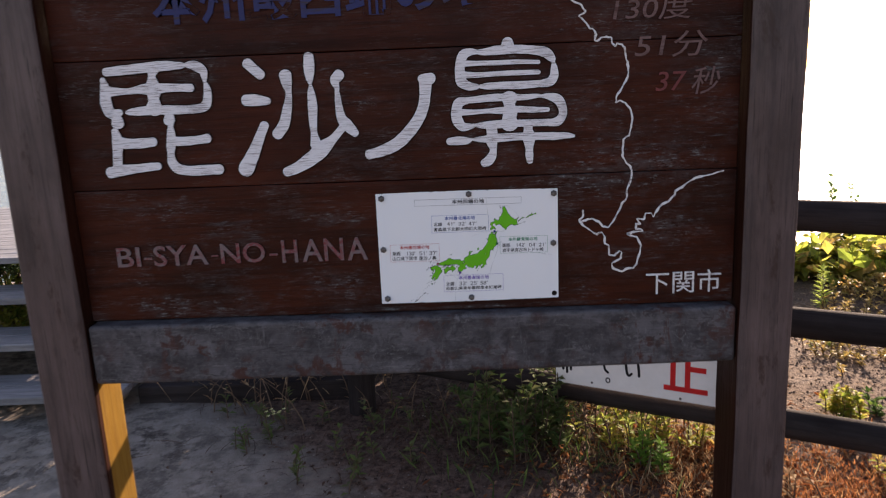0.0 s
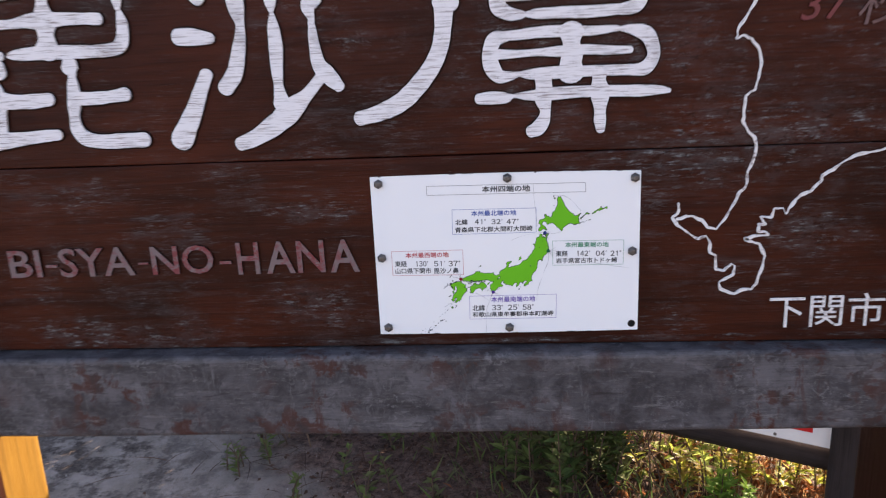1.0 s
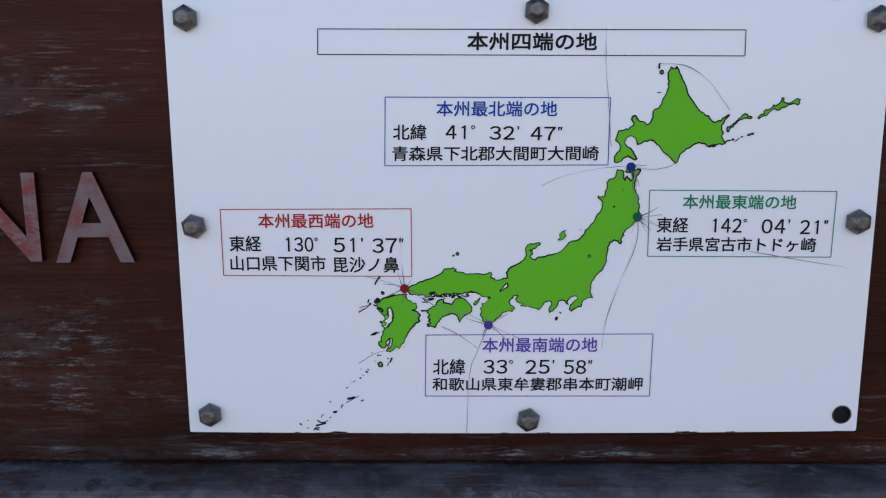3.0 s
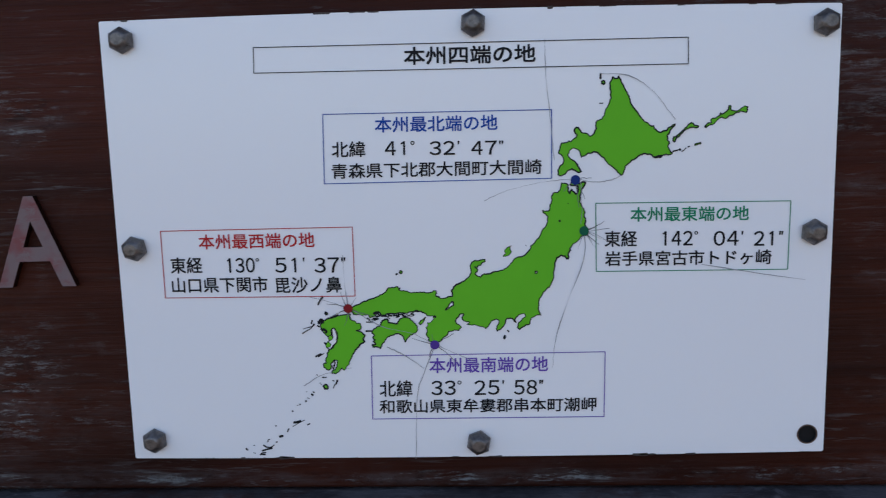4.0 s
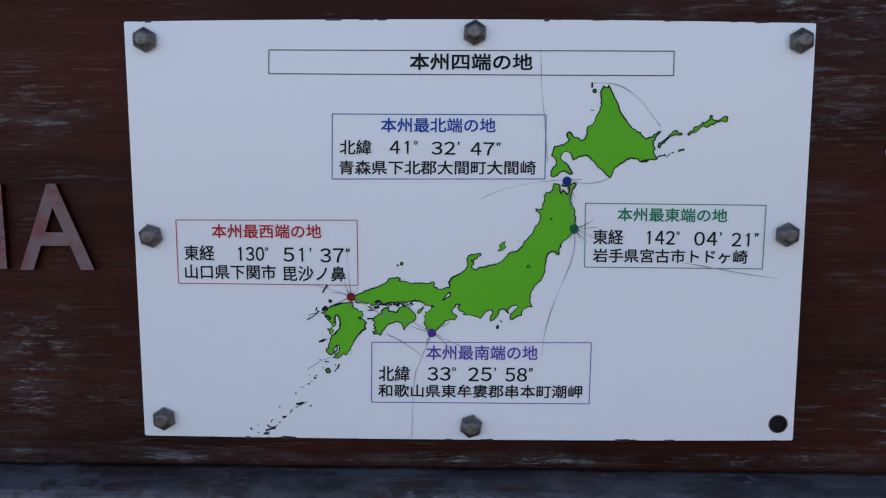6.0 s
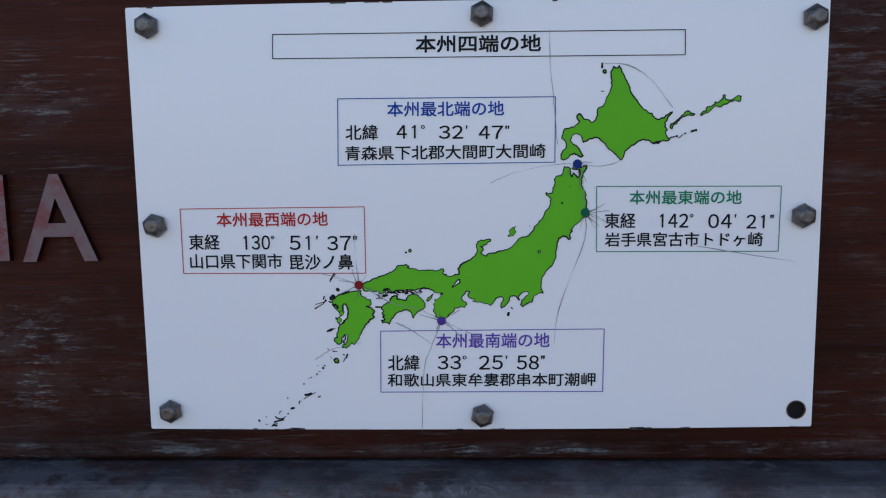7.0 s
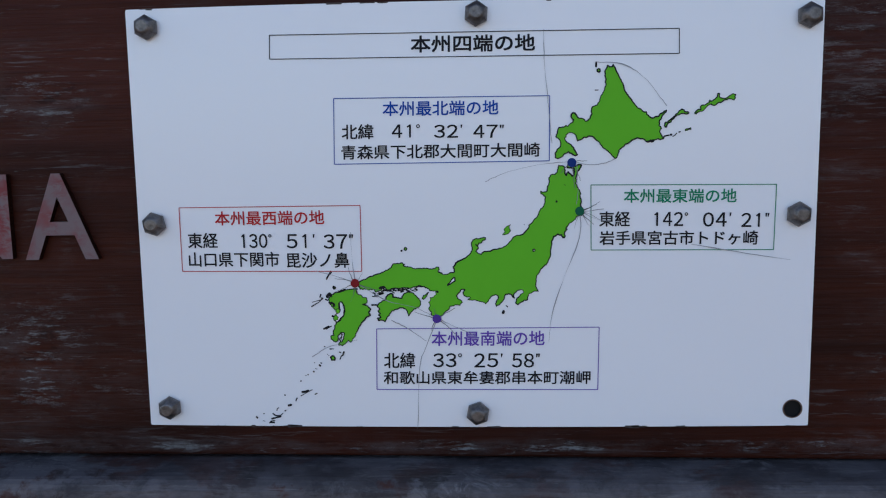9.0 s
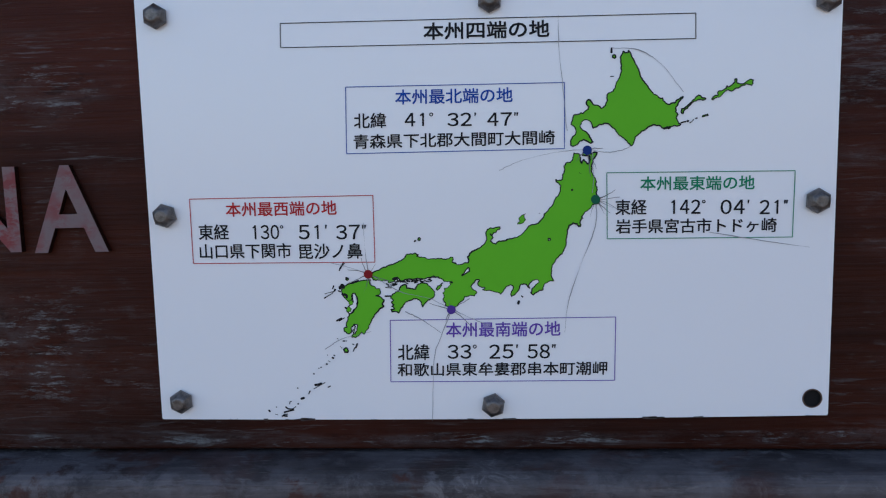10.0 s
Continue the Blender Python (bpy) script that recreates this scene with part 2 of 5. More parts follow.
def leafy(name, tones, through=0.45, gloss=0.35, rough=0.5):
    """Leaves that let the sun shine through, of several tones."""
    m, t, p = nodes_of(name)
    geo = t.nodes.new("ShaderNodeNewGeometry")
    tone = ramp(t, geo.outputs["Random Per Island"], [(i / max(1, len(tones) - 1), c) for i, c in enumerate(tones)])
    t.links.new(tone, p.inputs["Base Color"])
    p.inputs["Roughness"].default_value = rough
    p.inputs["Specular IOR Level"].default_value = gloss
    tr = t.nodes.new("ShaderNodeBsdfTranslucent")
    t.links.new(tone, tr.inputs["Color"])
    mx = t.nodes.new("ShaderNodeMixShader")
    mx.inputs["Fac"].default_value = through
    t.links.new(p.outputs[0], mx.inputs[1])
    t.links.new(tr.outputs[0], mx.inputs[2])
    t.links.new(mx.outputs[0], t.nodes["Material Output"].inputs["Surface"])
    return m


def soil_material():
    m, t, p = nodes_of("dusty_soil")
    co = t.nodes.new("ShaderNodeTexCoord").outputs["Object"]
    big = noise_at(t, co, 1.3, 5, 0.6)
    mid = noise_at(t, co, 7.0, 6, 0.65)
    fine = noise_at(t, co, 60.0, 6, 0.7)
    rag = noise_at(t, co, 8.0, 10, 0.72)
    pale = mixed(t, step(t, mid, 0.35, 0.7), (0.18, 0.153, 0.128), (0.305, 0.265, 0.228))
    dirt = mixed(t, step(t, fine, 0.3, 0.7), (0.028, 0.022, 0.019), (0.125, 0.104, 0.088))
    tone = mixed(t, times(t, step(t, rag, 0.47, 0.56), step(t, big, 0.3, 0.62)), pale, dirt)
    sep = t.nodes.new("ShaderNodeSeparateXYZ")
    t.links.new(co, sep.inputs[0])
    brown = mixed(t, step(t, fine, 0.35, 0.65), (0.060, 0.038, 0.027), (0.20, 0.142, 0.105))
    tone = mixed(t, times(t, step(t, sep.outputs["X"], 0.9, 1.7), step(t, big, 0.1, 0.45)), tone, brown)
    dot = t.nodes.new("ShaderNodeVectorMath")
    dot.operation = "DOT_PRODUCT"
    dot.inputs[1].default_value = (0.62, 0.5, 0)
    t.links.new(co, dot.inputs[0])
    edge = t.nodes.new("ShaderNodeMath")
    edge.operation = "MULTIPLY_ADD"
    edge.inputs[1].default_value, edge.inputs[2].default_value = 0.9, -0.45
    t.links.new(mid, edge.inputs[0])
    reach = t.nodes.new("ShaderNodeMath")
    t.links.new(dot.outputs["Value"], reach.inputs[0])
    t.links.new(edge.outputs[0], reach.inputs[1])
    grit = noise_at(t, co, 24.0, 9, 0.8)
    humus = mixed(t, step(t, grit, 0.36, 0.64), (0.020, 0.014, 0.011), (0.185, 0.122, 0.094))
    near = times(t, step(t, reach.outputs[0], -0.04, 0.22), step(t, sep.outputs["X"], 1.25, 0.95))
    tone = mixed(t, near, tone, humus)
    t.links.new(tone, p.inputs["Base Color"])
    p.inputs["Roughness"].default_value = 0.95
    p.inputs["Specular IOR Level"].default_value = 0.1
    h = t.nodes.new("ShaderNodeMath")
    h.operation = "ADD"
    t.links.new(times(t, mid, 3.0), h.inputs[0])
    t.links.new(fine, h.inputs[1])
    bumped(t, p, h.outputs[0], 0.8, 0.012)
    return m


BOARD = wood("brown_stained_board", (0.020, 0.0053, 0.0031), (0.066, 0.0132, 0.0054), (0.17, 0.165, 0.165), "x", 0.54, 0.46, relief=0.6, spec=0.1, scratch=(0.19, 0.20, 0.20),
             worn_spots=((-0.36, 1.130, 0.14, 0.06), (-0.37, 1.335, 0.11, 0.022), (0.50, 1.42, 0.22, 0.06), (0.55, 1.26, 0.10, 0.05), (0.33, 1.12, 0.06, 0.05), (-0.85, 1.10, 0.12, 0.03), (0.0, 1.066, 0.6, 0.006)))
# Dark brown that paints shade along letter edges and in the gap over the beam.
EDGE_SHADE = wood("dark_stained_edge", (0.010, 0.0035, 0.0025), (0.022, 0.007, 0.004), (0.06, 0.03, 0.02), "x", 0.62, 0.55, spec=0.08)
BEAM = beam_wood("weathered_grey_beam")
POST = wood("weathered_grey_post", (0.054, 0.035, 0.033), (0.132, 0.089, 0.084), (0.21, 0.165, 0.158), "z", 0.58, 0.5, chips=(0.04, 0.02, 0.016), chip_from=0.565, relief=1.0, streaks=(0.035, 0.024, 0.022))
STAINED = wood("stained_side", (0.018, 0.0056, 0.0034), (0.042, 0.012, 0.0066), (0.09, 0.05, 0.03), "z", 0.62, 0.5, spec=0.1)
# Golden tone with the low sun's light on the left post put into its colour.
SUNLIT_SIDE = wood("sun_bleached_side", (0.15, 0.076, 0.012), (0.23, 0.132, 0.026), (0.28, 0.18, 0.06), "z", 0.62, 0.5, spec=0.1, chips=(0.17, 0.07, 0.013), chip_from=0.6)
RAIL = wood("dark_rail", (0.022, 0.017, 0.016), (0.05, 0.04, 0.038), (0.12, 0.1, 0.1), "x", 0.6, 0.5, relief=0.9, spec=0.06, matte=1.0)
RAIL_POST = wood("dark_fence_post", (0.022, 0.017, 0.016), (0.05, 0.04, 0.038), (0.12, 0.1, 0.1), "z", 0.6, 0.5, relief=0.9, spec=0.06, matte=1.0)
DECK = wood("grey_decking", (0.15, 0.14, 0.14), (0.27, 0.25, 0.25), (0.34, 0.32, 0.31), "x", 0.55, 0.45, relief=0.9)
WHITE_PAINT = carved_paint("white_letter_paint", (0.74, 0.71, 0.72), (0.19, 0.14, 0.13), (0.36, 0.34, 0.35))
BLUE_PAINT = worn_paint("blue_letter_paint", (0.015, 0.018, 0.09), (0.035, 0.018, 0.02), 0.50)
RED_WORN = worn_paint("worn_red_letter_paint", (0.158, 0.106, 0.106), (0.17, 0.026, 0.028), 0.40, scale=150, fleck=0.6, blotch=26.0, edge=(0.40, 0.56))
RED_FADED = worn_paint("faded_red_letter_paint", (0.16, 0.028, 0.026), (0.06, 0.016, 0.012), 0.44, scale=120, fleck=0.5)
PALE_FADED = worn_paint("faded_pale_letter_paint", (0.15, 0.08, 0.072), (0.07, 0.022, 0.016), 0.46)
LINE_WHITE = worn_paint("white_line_paint", (0.70, 0.67, 0.66), (0.2, 0.14, 0.12), 0.5, scale=190, fleck=0.6)
PLATE = enamel("white_enamel_plate")
PLATE_EDGE = plain("plate_edge", (0.55, 0.55, 0.54), 0.5)
MAP_GREEN = plain("map_green", (0.112, 0.455, 0.016), 0.4, vary=0.03, scale=20)
INK = plain("black_ink", (0.012, 0.012, 0.014), 0.4, vary=0.05)
INK_BLUE = plain("blue_ink", (0.006, 0.06, 0.33), 0.4, vary=0.05)
INK_RED = plain("red_ink", (0.45, 0.02, 0.022), 0.4, vary=0.05)
INK_GREEN = plain("green_ink", (0.006, 0.21, 0.10), 0.4, vary=0.05)
INK_PURPLE = plain("purple_ink", (0.13, 0.06, 0.36), 0.4, vary=0.05)
DOT_BLUE = plain("blue_dot", (0.008, 0.03, 0.16), 0.4, vary=0.05)
DOT_RED = plain("red_dot", (0.22, 0.012, 0.015), 0.4, vary=0.05)
DOT_GREEN = plain("green_dot", (0.006, 0.10, 0.05), 0.4, vary=0.05)
DOT_PURPLE = plain("purple_dot", (0.08, 0.035, 0.24), 0.4, vary=0.05)
CRACK = plain("grey_hairline", (0.27, 0.27, 0.28), 0.6)
CRACK_DARK = plain("dark_hairline", (0.13, 0.13, 0.13), 0.6)
STEEL = plain("dull_steel", (0.135, 0.122, 0.115), 0.36, metal=0.75, vary=0.45, scale=220, relief=0.3)
RUST = plain("rust_stain", (0.11, 0.065, 0.045), 0.8, vary=0.3, scale=300)
CHIP = plain("bare_edge", (0.06, 0.045, 0.04), 0.8, vary=0.4, scale=200)
BLACK = plain("dark_hole", (0.006, 0.005, 0.005), 0.9)
SIGN_WHITE = plain("white_sign_paint", (0.72, 0.71, 0.70), 0.5, vary=0.05, scale=14)
SIGN_RED = plain("red_sign_paint", (0.55, 0.012, 0.012), 0.5)
SOIL = soil_material()
STONE = plain("pale_pebble", (0.22, 0.2, 0.18), 0.9, vary=0.5, scale=20)
GREEN_LEAF = leafy("green_leaf", [(0.035, 0.09, 0.02), (0.07, 0.14, 0.03), (0.12, 0.19, 0.035), (0.05, 0.11, 0.025)], 0.45, 0.15, 0.7)
YELLOW_LEAF = leafy("yellow_green_leaf", [(0.10, 0.17, 0.03), (0.20, 0.24, 0.04), (0.30, 0.27, 0.05), (0.07, 0.13, 0.025)], 0.55, 0.15, 0.7)
SPRING_LEAF = leafy("spring_leaf", [(0.26, 0.34, 0.07), (0.38, 0.44, 0.11), (0.20, 0.27, 0.05)], 0.6, 0.15, 0.7)
FRESH_LEAF = leafy("fresh_leaf", [(0.09, 0.2, 0.03), (0.16, 0.28, 0.045), (0.12, 0.22, 0.035)], 0.5, 0.15, 0.7)
DARK_LEAF = leafy("dark_leaf", [(0.02, 0.05, 0.015), (0.035, 0.08, 0.022), (0.05, 0.09, 0.025)], 0.3)
GLOW_LEAF = leafy("sunlit_leaf", [(0.16, 0.24, 0.04), (0.40, 0.44, 0.07), (0.52, 0.47, 0.10), (0.26, 0.35, 0.05), (0.48, 0.32, 0.10), (0.10, 0.16, 0.035)], 0.72)
RUSTY_LEAF = leafy("rusty_leaf", [(0.4, 0.2, 0.08), (0.3, 0.24, 0.06), (0.45, 0.3, 0.1)], 0.5)
DRY_LEAF = leafy("dry_leaf", [(0.24, 0.08, 0.032), (0.33, 0.14, 0.055), (0.14, 0.05, 0.025), (0.40, 0.23, 0.11)], 0.5, 0.1, 0.8)
OLIVE_LEAF = leafy("olive_leaf", [(0.042, 0.070, 0.022), (0.078, 0.12, 0.032), (0.112, 0.14, 0.045), (0.09, 0.088, 0.045)], 0.3, 0.1, 0.8)
DULL_LEAF = leafy("dull_dead_leaf", [(0.06, 0.033, 0.022), (0.10, 0.06, 0.042), (0.035, 0.024, 0.02)], 0.15, 0.05, 0.9)
STRAW = leafy("straw", [(0.36, 0.25, 0.13), (0.26, 0.15, 0.08), (0.45, 0.34, 0.2)], 0.3, 0.1, 0.8)
# Pale yellow that puts sunlight into the colour of one small leaf tuft.
SUNLIT_TUFT = leafy("pale_flower", [(0.62, 0.55, 0.16), (0.75, 0.7, 0.35), (0.2, 0.25, 0.06)], 0.4, 0.1, 0.8)
STRAW_STEM = plain("dry_stem", (0.115, 0.07, 0.042), 0.85, vary=0.4)
TWIG = plain("brown_twig", (0.085, 0.05, 0.032), 0.85, vary=0.4)


# ---- building blocks ----
def part(name, bm, material, parent, label="", smooth=False):
    me = bpy.data.meshes.new(name)
    if isinstance(bm, bmesh.types.BMesh):
        bm.to_mesh(me)
        bm.free()
    else:
        me.from_pydata(*bm)
    for m in material if isinstance(material, (list, tuple)) else [material]:
        me.materials.append(m)
    if smooth:
        me.polygons.foreach_set("use_smooth", [True] * len(me.polygons))
    ob = new(name, me)
    ob.parent = parent
    return tagged(ob, label)


def thing(name, at, label, category, group="", kind=""):
    ob = new(name)
    ob.location = at
    ob.empty_display_size = 0.1
    return tagged(ob, label, category, group, kind)


def block(x0, x1, y0, y1, z0, z1, bevel=0.004, segments=2, cuts=0, wobble=0.0, seed=0):
    """A timber with rounded edges; with cuts along its length it is slightly uneven."""
    bm = bmesh.new()
    bmesh.ops.create_cube(bm, size=1)
    for v in bm.verts:
        v.co = Vector(((x0 + x1) / 2 + v.co.x * (x1 - x0), (y0 + y1) / 2 + v.co.y * (y1 - y0), (z0 + z1) / 2 + v.co.z * (z1 - z0)))
    if bevel:
        bmesh.ops.bevel(bm, geom=list(bm.edges), offset=bevel, segments=segments, profile=0.5, affect="EDGES")
    if cuts:
        size = (x1 - x0, y1 - y0, z1 - z0)
        axis = size.index(max(size))
        low = (x0, y0, z0)[axis]
        for i in range(1, cuts):
            at, no = [0, 0, 0], [0, 0, 0]
            at[axis], no[axis] = low + size[axis] * i / cuts, 1
            bmesh.ops.bisect_plane(bm, geom=list(bm.verts) + list(bm.edges) + list(bm.faces), plane_co=at, plane_no=no)
        for v in bm.verts:
            n = noise.noise_vector(v.co * 4.3 + Vector((seed * 7.7, 0, seed)))
            n[axis] = 0
            v.co += n * wobble
    return bm


def tube(path, radii, sides=8):
    """A rounded tube along a path of points, as vertices and faces."""
    verts, faces = [], []
    path = [Vector(p) for p in path]
    for i, p in enumerate(path):
        d = (path[min(i + 1, len(path) - 1)] - path[max(i - 1, 0)]).normalized()
        a = d.orthogonal().normalized() if i == 0 else (a - d * a.dot(d)).normalized()
        b = d.cross(a)
        for k in range(sides):
            w = 2 * math.pi * k / sides
            verts.append(p + (a * math.cos(w) + b * math.sin(w)) * radii[i])
    for i in range(len(path) - 1):
        for k in range(sides):
            q, r = i * sides + k, i * sides + (k + 1) % sides
            faces.append((q, r, r + sides, q + sides))
    faces.append(tuple(range(sides))[::-1])
    faces.append(tuple(range((len(path) - 1) * sides, len(path) * sides)))
    return verts, faces


def smoothed(points, per=6):
    """A Catmull-Rom line through points."""
    p = [Vector(q) for q in points]
    if len(p) < 3:
        return [p[0].lerp(p[-1], i / 4) for i in range(5)]
    ext = [p[0] * 2 - p[1]] + p + [p[-1] * 2 - p[-2]]
    out = []
    for i in range(1, len(ext) - 2):
        a, b, c, d = ext[i - 1 : i + 3]
        for k in range(per):
            s = k / per
            out.append(0.5 * (2 * b + (c - a) * s + (2 * a - 5 * b + 4 * c - d) * s * s + (3 * b - a - 3 * c + d) * s ** 3))
    return out + [p[-1]]


def ribbon(points, width, front, back, ends=True, uneven=0.08, per=6, seed=0, closed=False, swell=(), taper=(1.0, 1.0)):
    """A brush stroke in the plane of a board that faces -y: its line (x, z), its width, the y of its face and of its foot, and how it swells from point to point."""
    line = smoothed(points, per) if per > 1 else [Vector(q) for q in points]
    n, half = len(line), width / 2
    press = [q.x for q in smoothed([(k, 0) for k in swell], per)] if swell else [taper[0] + (taper[1] - taper[0]) * i / (n - 1) for i in range(n)]
    left, right = [], []
    for i, p in enumerate(line):
        if closed:
            d = (line[(i + 1) % n] - line[i - 1]).normalized()
        else:
            d = (line[min(i + 1, n - 1)] - line[max(i - 1, 0)]).normalized()
        side = Vector((-d.y, d.x))
        w = half * (1 + uneven * noise.noise(Vector((p.x * 60, p.y * 60, seed))) * 2) * press[i]
        left.append(p + side * w)
        right.append(p - side * w)
    outline = list(left)
    if ends:
        for tip, sign in ((line[-1], 1), (line[0], -1)):
            d = (line[-1] - line[-2]).normalized() if sign == 1 else (line[0] - line[1]).normalized()
            side = Vector((-d.y, d.x))
            for k in range(1, 8):
                w = math.pi * k / 8
                outline.append(tip + (side * math.cos(w) + d * math.sin(w) * 0.85) * half * press[-1 if sign == 1 else 0])
            if sign == 1:
                outline += right[::-1]
    else:
        outline += right[::-1]
    m = len(outline)
    verts = [(q.x, front, q.y) for q in outline]
    faces = []
    first_right = n + (7 if ends else 0)
    for i in range(n - 1):
        faces.append((i, first_right + n - 1 - i, first_right + n - 2 - i, i + 1))
    if closed:
        faces.append((n - 1, first_right, first_right + n - 1, 0))
    if ends:
        faces.append(tuple([n - 1] + list(range(n, n + 7)) + [n + 7])[::-1])
        faces.append(tuple([first_right + n - 1] + list(range(first_right + n, m)) + [0])[::-1])
    if back > front:
        verts += [(q.x, back, q.y) for q in outline]
        faces += [(i, (i + 1) % m, (i + 1) % m + m, i + m) for i in range(m)]
    return verts, faces


def joined(pieces):
    verts, faces = [], []
    for v, f in pieces:
        k = len(verts)
        verts += [tuple(q) for q in v]
        faces += [tuple(i + k for i in g) for g in f]
    return verts, [], faces


def facing(bm_data):
    """Turns the faces outward."""
    bm = bmesh.new()
    me = bpy.data.meshes.new("tmp")
    me.from_pydata(*bm_data)
    bm.from_mesh(me)
    bpy.data.meshes.remove(me)
    bmesh.ops.recalc_face_normals(bm, faces=bm.faces)
    return bm


def lettering(name, text, x0, z0, x1, z1, y, material, parent, label="", depth=0.0, shear=0.0, bold=0.0, weight=0.0, warp=None):
    """Words in the built-in font, fitted to a rectangle of a surface that faces -y."""
    cu = bpy.data.curves.new(name, "FONT")
    cu.body, cu.resolution_u, cu.offset = text, 3, bold
    cu.extrude = depth / 2 / max(1e-6, z1 - z0) if depth else 0.0
    tmp = new("tmp", cu)
    bpy.context.view_layer.update()
    me = bpy.data.meshes.new_from_object(tmp.evaluated_get(bpy.context.evaluated_depsgraph_get()))
    bpy.data.objects.remove(tmp)
    bpy.data.curves.remove(cu)
    co = np.empty(len(me.vertices) * 3)
    me.vertices.foreach_get("co", co)
    co = co.reshape(-1, 3)
    lo, hi = co.min(0), co.max(0)
    u, v = (co[:, 0] - lo[0]) / (hi[0] - lo[0]), (co[:, 1] - lo[1]) / (hi[1] - lo[1])
    k = (co[:, 2] - lo[2]) / (hi[2] - lo[2]) if depth else np.zeros(len(co))
    z = z0 + v * (z1 - z0)
    x = x0 + u * (x1 - x0) + shear * (z - z0)
    if warp:
        x, z = warp(x, z)
    me.vertices.foreach_set("co", np.stack([x, y - k * depth, z], 1).ravel())
    me.materials.clear()
    me.materials.append(material)
    me.name = name
    if weight:
        bm = bmesh.new()
        bm.from_mesh(me)
        for k, (dx, dz) in enumerate(((weight, weight), (-weight, -weight), (weight, -weight), (-weight, weight))):
            got = bmesh.ops.duplicate(bm, geom=list(bm.verts)[: len(me.vertices)] + list(bm.edges)[: len(me.edges)] + list(bm.faces)[: len(me.polygons)])
            bmesh.ops.translate(bm, vec=(dx, 0.00004 * (k + 1), dz), verts=[g for g in got["geom"] if isinstance(g, bmesh.types.BMVert)])
        bm.to_mesh(me)
        bm.free()
    ob = new(name, me)
    ob.parent = parent
    return tagged(ob, label)


def figures(name, text, x0, z0, x1, z1, y, material, parent, label, warp):
    """Broad upright figures, each in a cell of the same width, closed by a small degree, minute or second mark."""
    digits, mark = text[:-1], text[-1]
    cell = (x1 - x0) / (len(digits) + (0.36 if mark != "’" else 0.30))
    pieces = []
    for i, d in enumerate(digits):
        left = x0 + cell * i
        if d == "1":
            stem, tall = left + cell * 0.52, z1 - z0
            one = [ribbon([warp(stem, z1), warp(stem, z0)], 0.00135, y, y, ends=False, per=1, uneven=0.0),
                   ribbon([warp(stem - cell * 0.24, z1 - tall * 0.20), warp(stem, z1 - tall * 0.06)], 0.00105, y - 0.00005, y - 0.00005, ends=False, per=1, uneven=0.0)]
            pieces.append(part(name, joined(one), material, parent, label))
            continue
        lo, hi = (0.06, 0.88)
        pieces.append(lettering(name, chr(ord(d) + 0xFEE0), left + cell * lo, z0, left + cell * hi, z1, y, material, parent, label, weight=0.00013, warp=warp))
    left, tall = x0 + cell * len(digits), z1 - z0
    if mark == "°":
        ring = [(left + cell * 0.17 + cell * 0.12 * math.cos(k * math.pi / 8), z1 - tall * 0.14 + cell * 0.12 * math.sin(k * math.pi / 8)) for k in range(16)]
        made = [ribbon([warp(*q) for q in ring], 0.00068, y, y, ends=False, per=1, closed=True, uneven=0.0)]
    else:
        ticks = (0.14,) if mark == "’" else (0.10, 0.28)
        made = [ribbon([warp(left + cell * (k + 0.03), z1), warp(left + cell * k, z1 - tall * 0.27)], 0.0014, y, y, ends=False, per=1, uneven=0.0, taper=(1.0, 0.5)) for k in ticks]
    pieces.append(part(name, joined(made), material, parent, label))
    return pieces


def apart(ob):
    """Splits a line of lettering at its widest gaps into one object a letter."""
    me = ob.data
    n = len(me.vertices)
    root = list(range(n))

    def find(i):
        while root[i] != i:
            root[i] = root[root[i]]
            i = root[i]
        return i
    for e in me.edges:
        root[find(e.vertices[0])] = find(e.vertices[1])
    span = {}
    for v in me.vertices:
        lo, hi = span.get(find(v.index), (9, -9))
        span[find(v.index)] = (min(lo, v.co.x), max(hi, v.co.x))
    rows = []
    for key, (lo, hi) in sorted(span.items(), key=lambda s: s[1]):
        if rows and lo < rows[-1][1]:
            rows[-1] = (rows[-1][0], max(hi, rows[-1][1]), rows[-1][2] | {key})
        else:
            rows.append((lo, hi, {key}))
    for lo, hi, keys in rows:
        mine = [v.index for v in me.vertices if find(v.index) in keys]
        at = {v: k for k, v in enumerate(mine)}
        faces = [tuple(at[v] for v in p.vertices) for p in me.polygons if p.vertices[0] in at]
        made = part(ob.name.split(".")[0], ([tuple(me.vertices[v].co) for v in mine], [], faces), [me.materials[0], EDGE_SHADE], ob.parent, "worn grey and red raised capital")
        # The sides of each capital are coloured dark to paint their shade.
        for f in made.data.polygons:
            f.material_index = 0 if abs(f.normal.y) > 0.5 else 1
    bpy.data.objects.remove(ob)


# ---- ground, sea ----
def height(x, y):
    h = 0.028 * noise.noise(Vector((x * 0.7, y * 0.7, 3.1))) + 0.012 * noise.noise(Vector((x * 3.1, y * 3.1, 1.7)))
    h *= max(0.0, min(1.0, (abs(y - 0.1) + abs(x + 0.15) * 0.15) * 1.2))
    if y > 4.2:
        s = y - 4.2
        h -= min(0.09 * s * s, 0.55 * s)
    return max(h, -14.0)


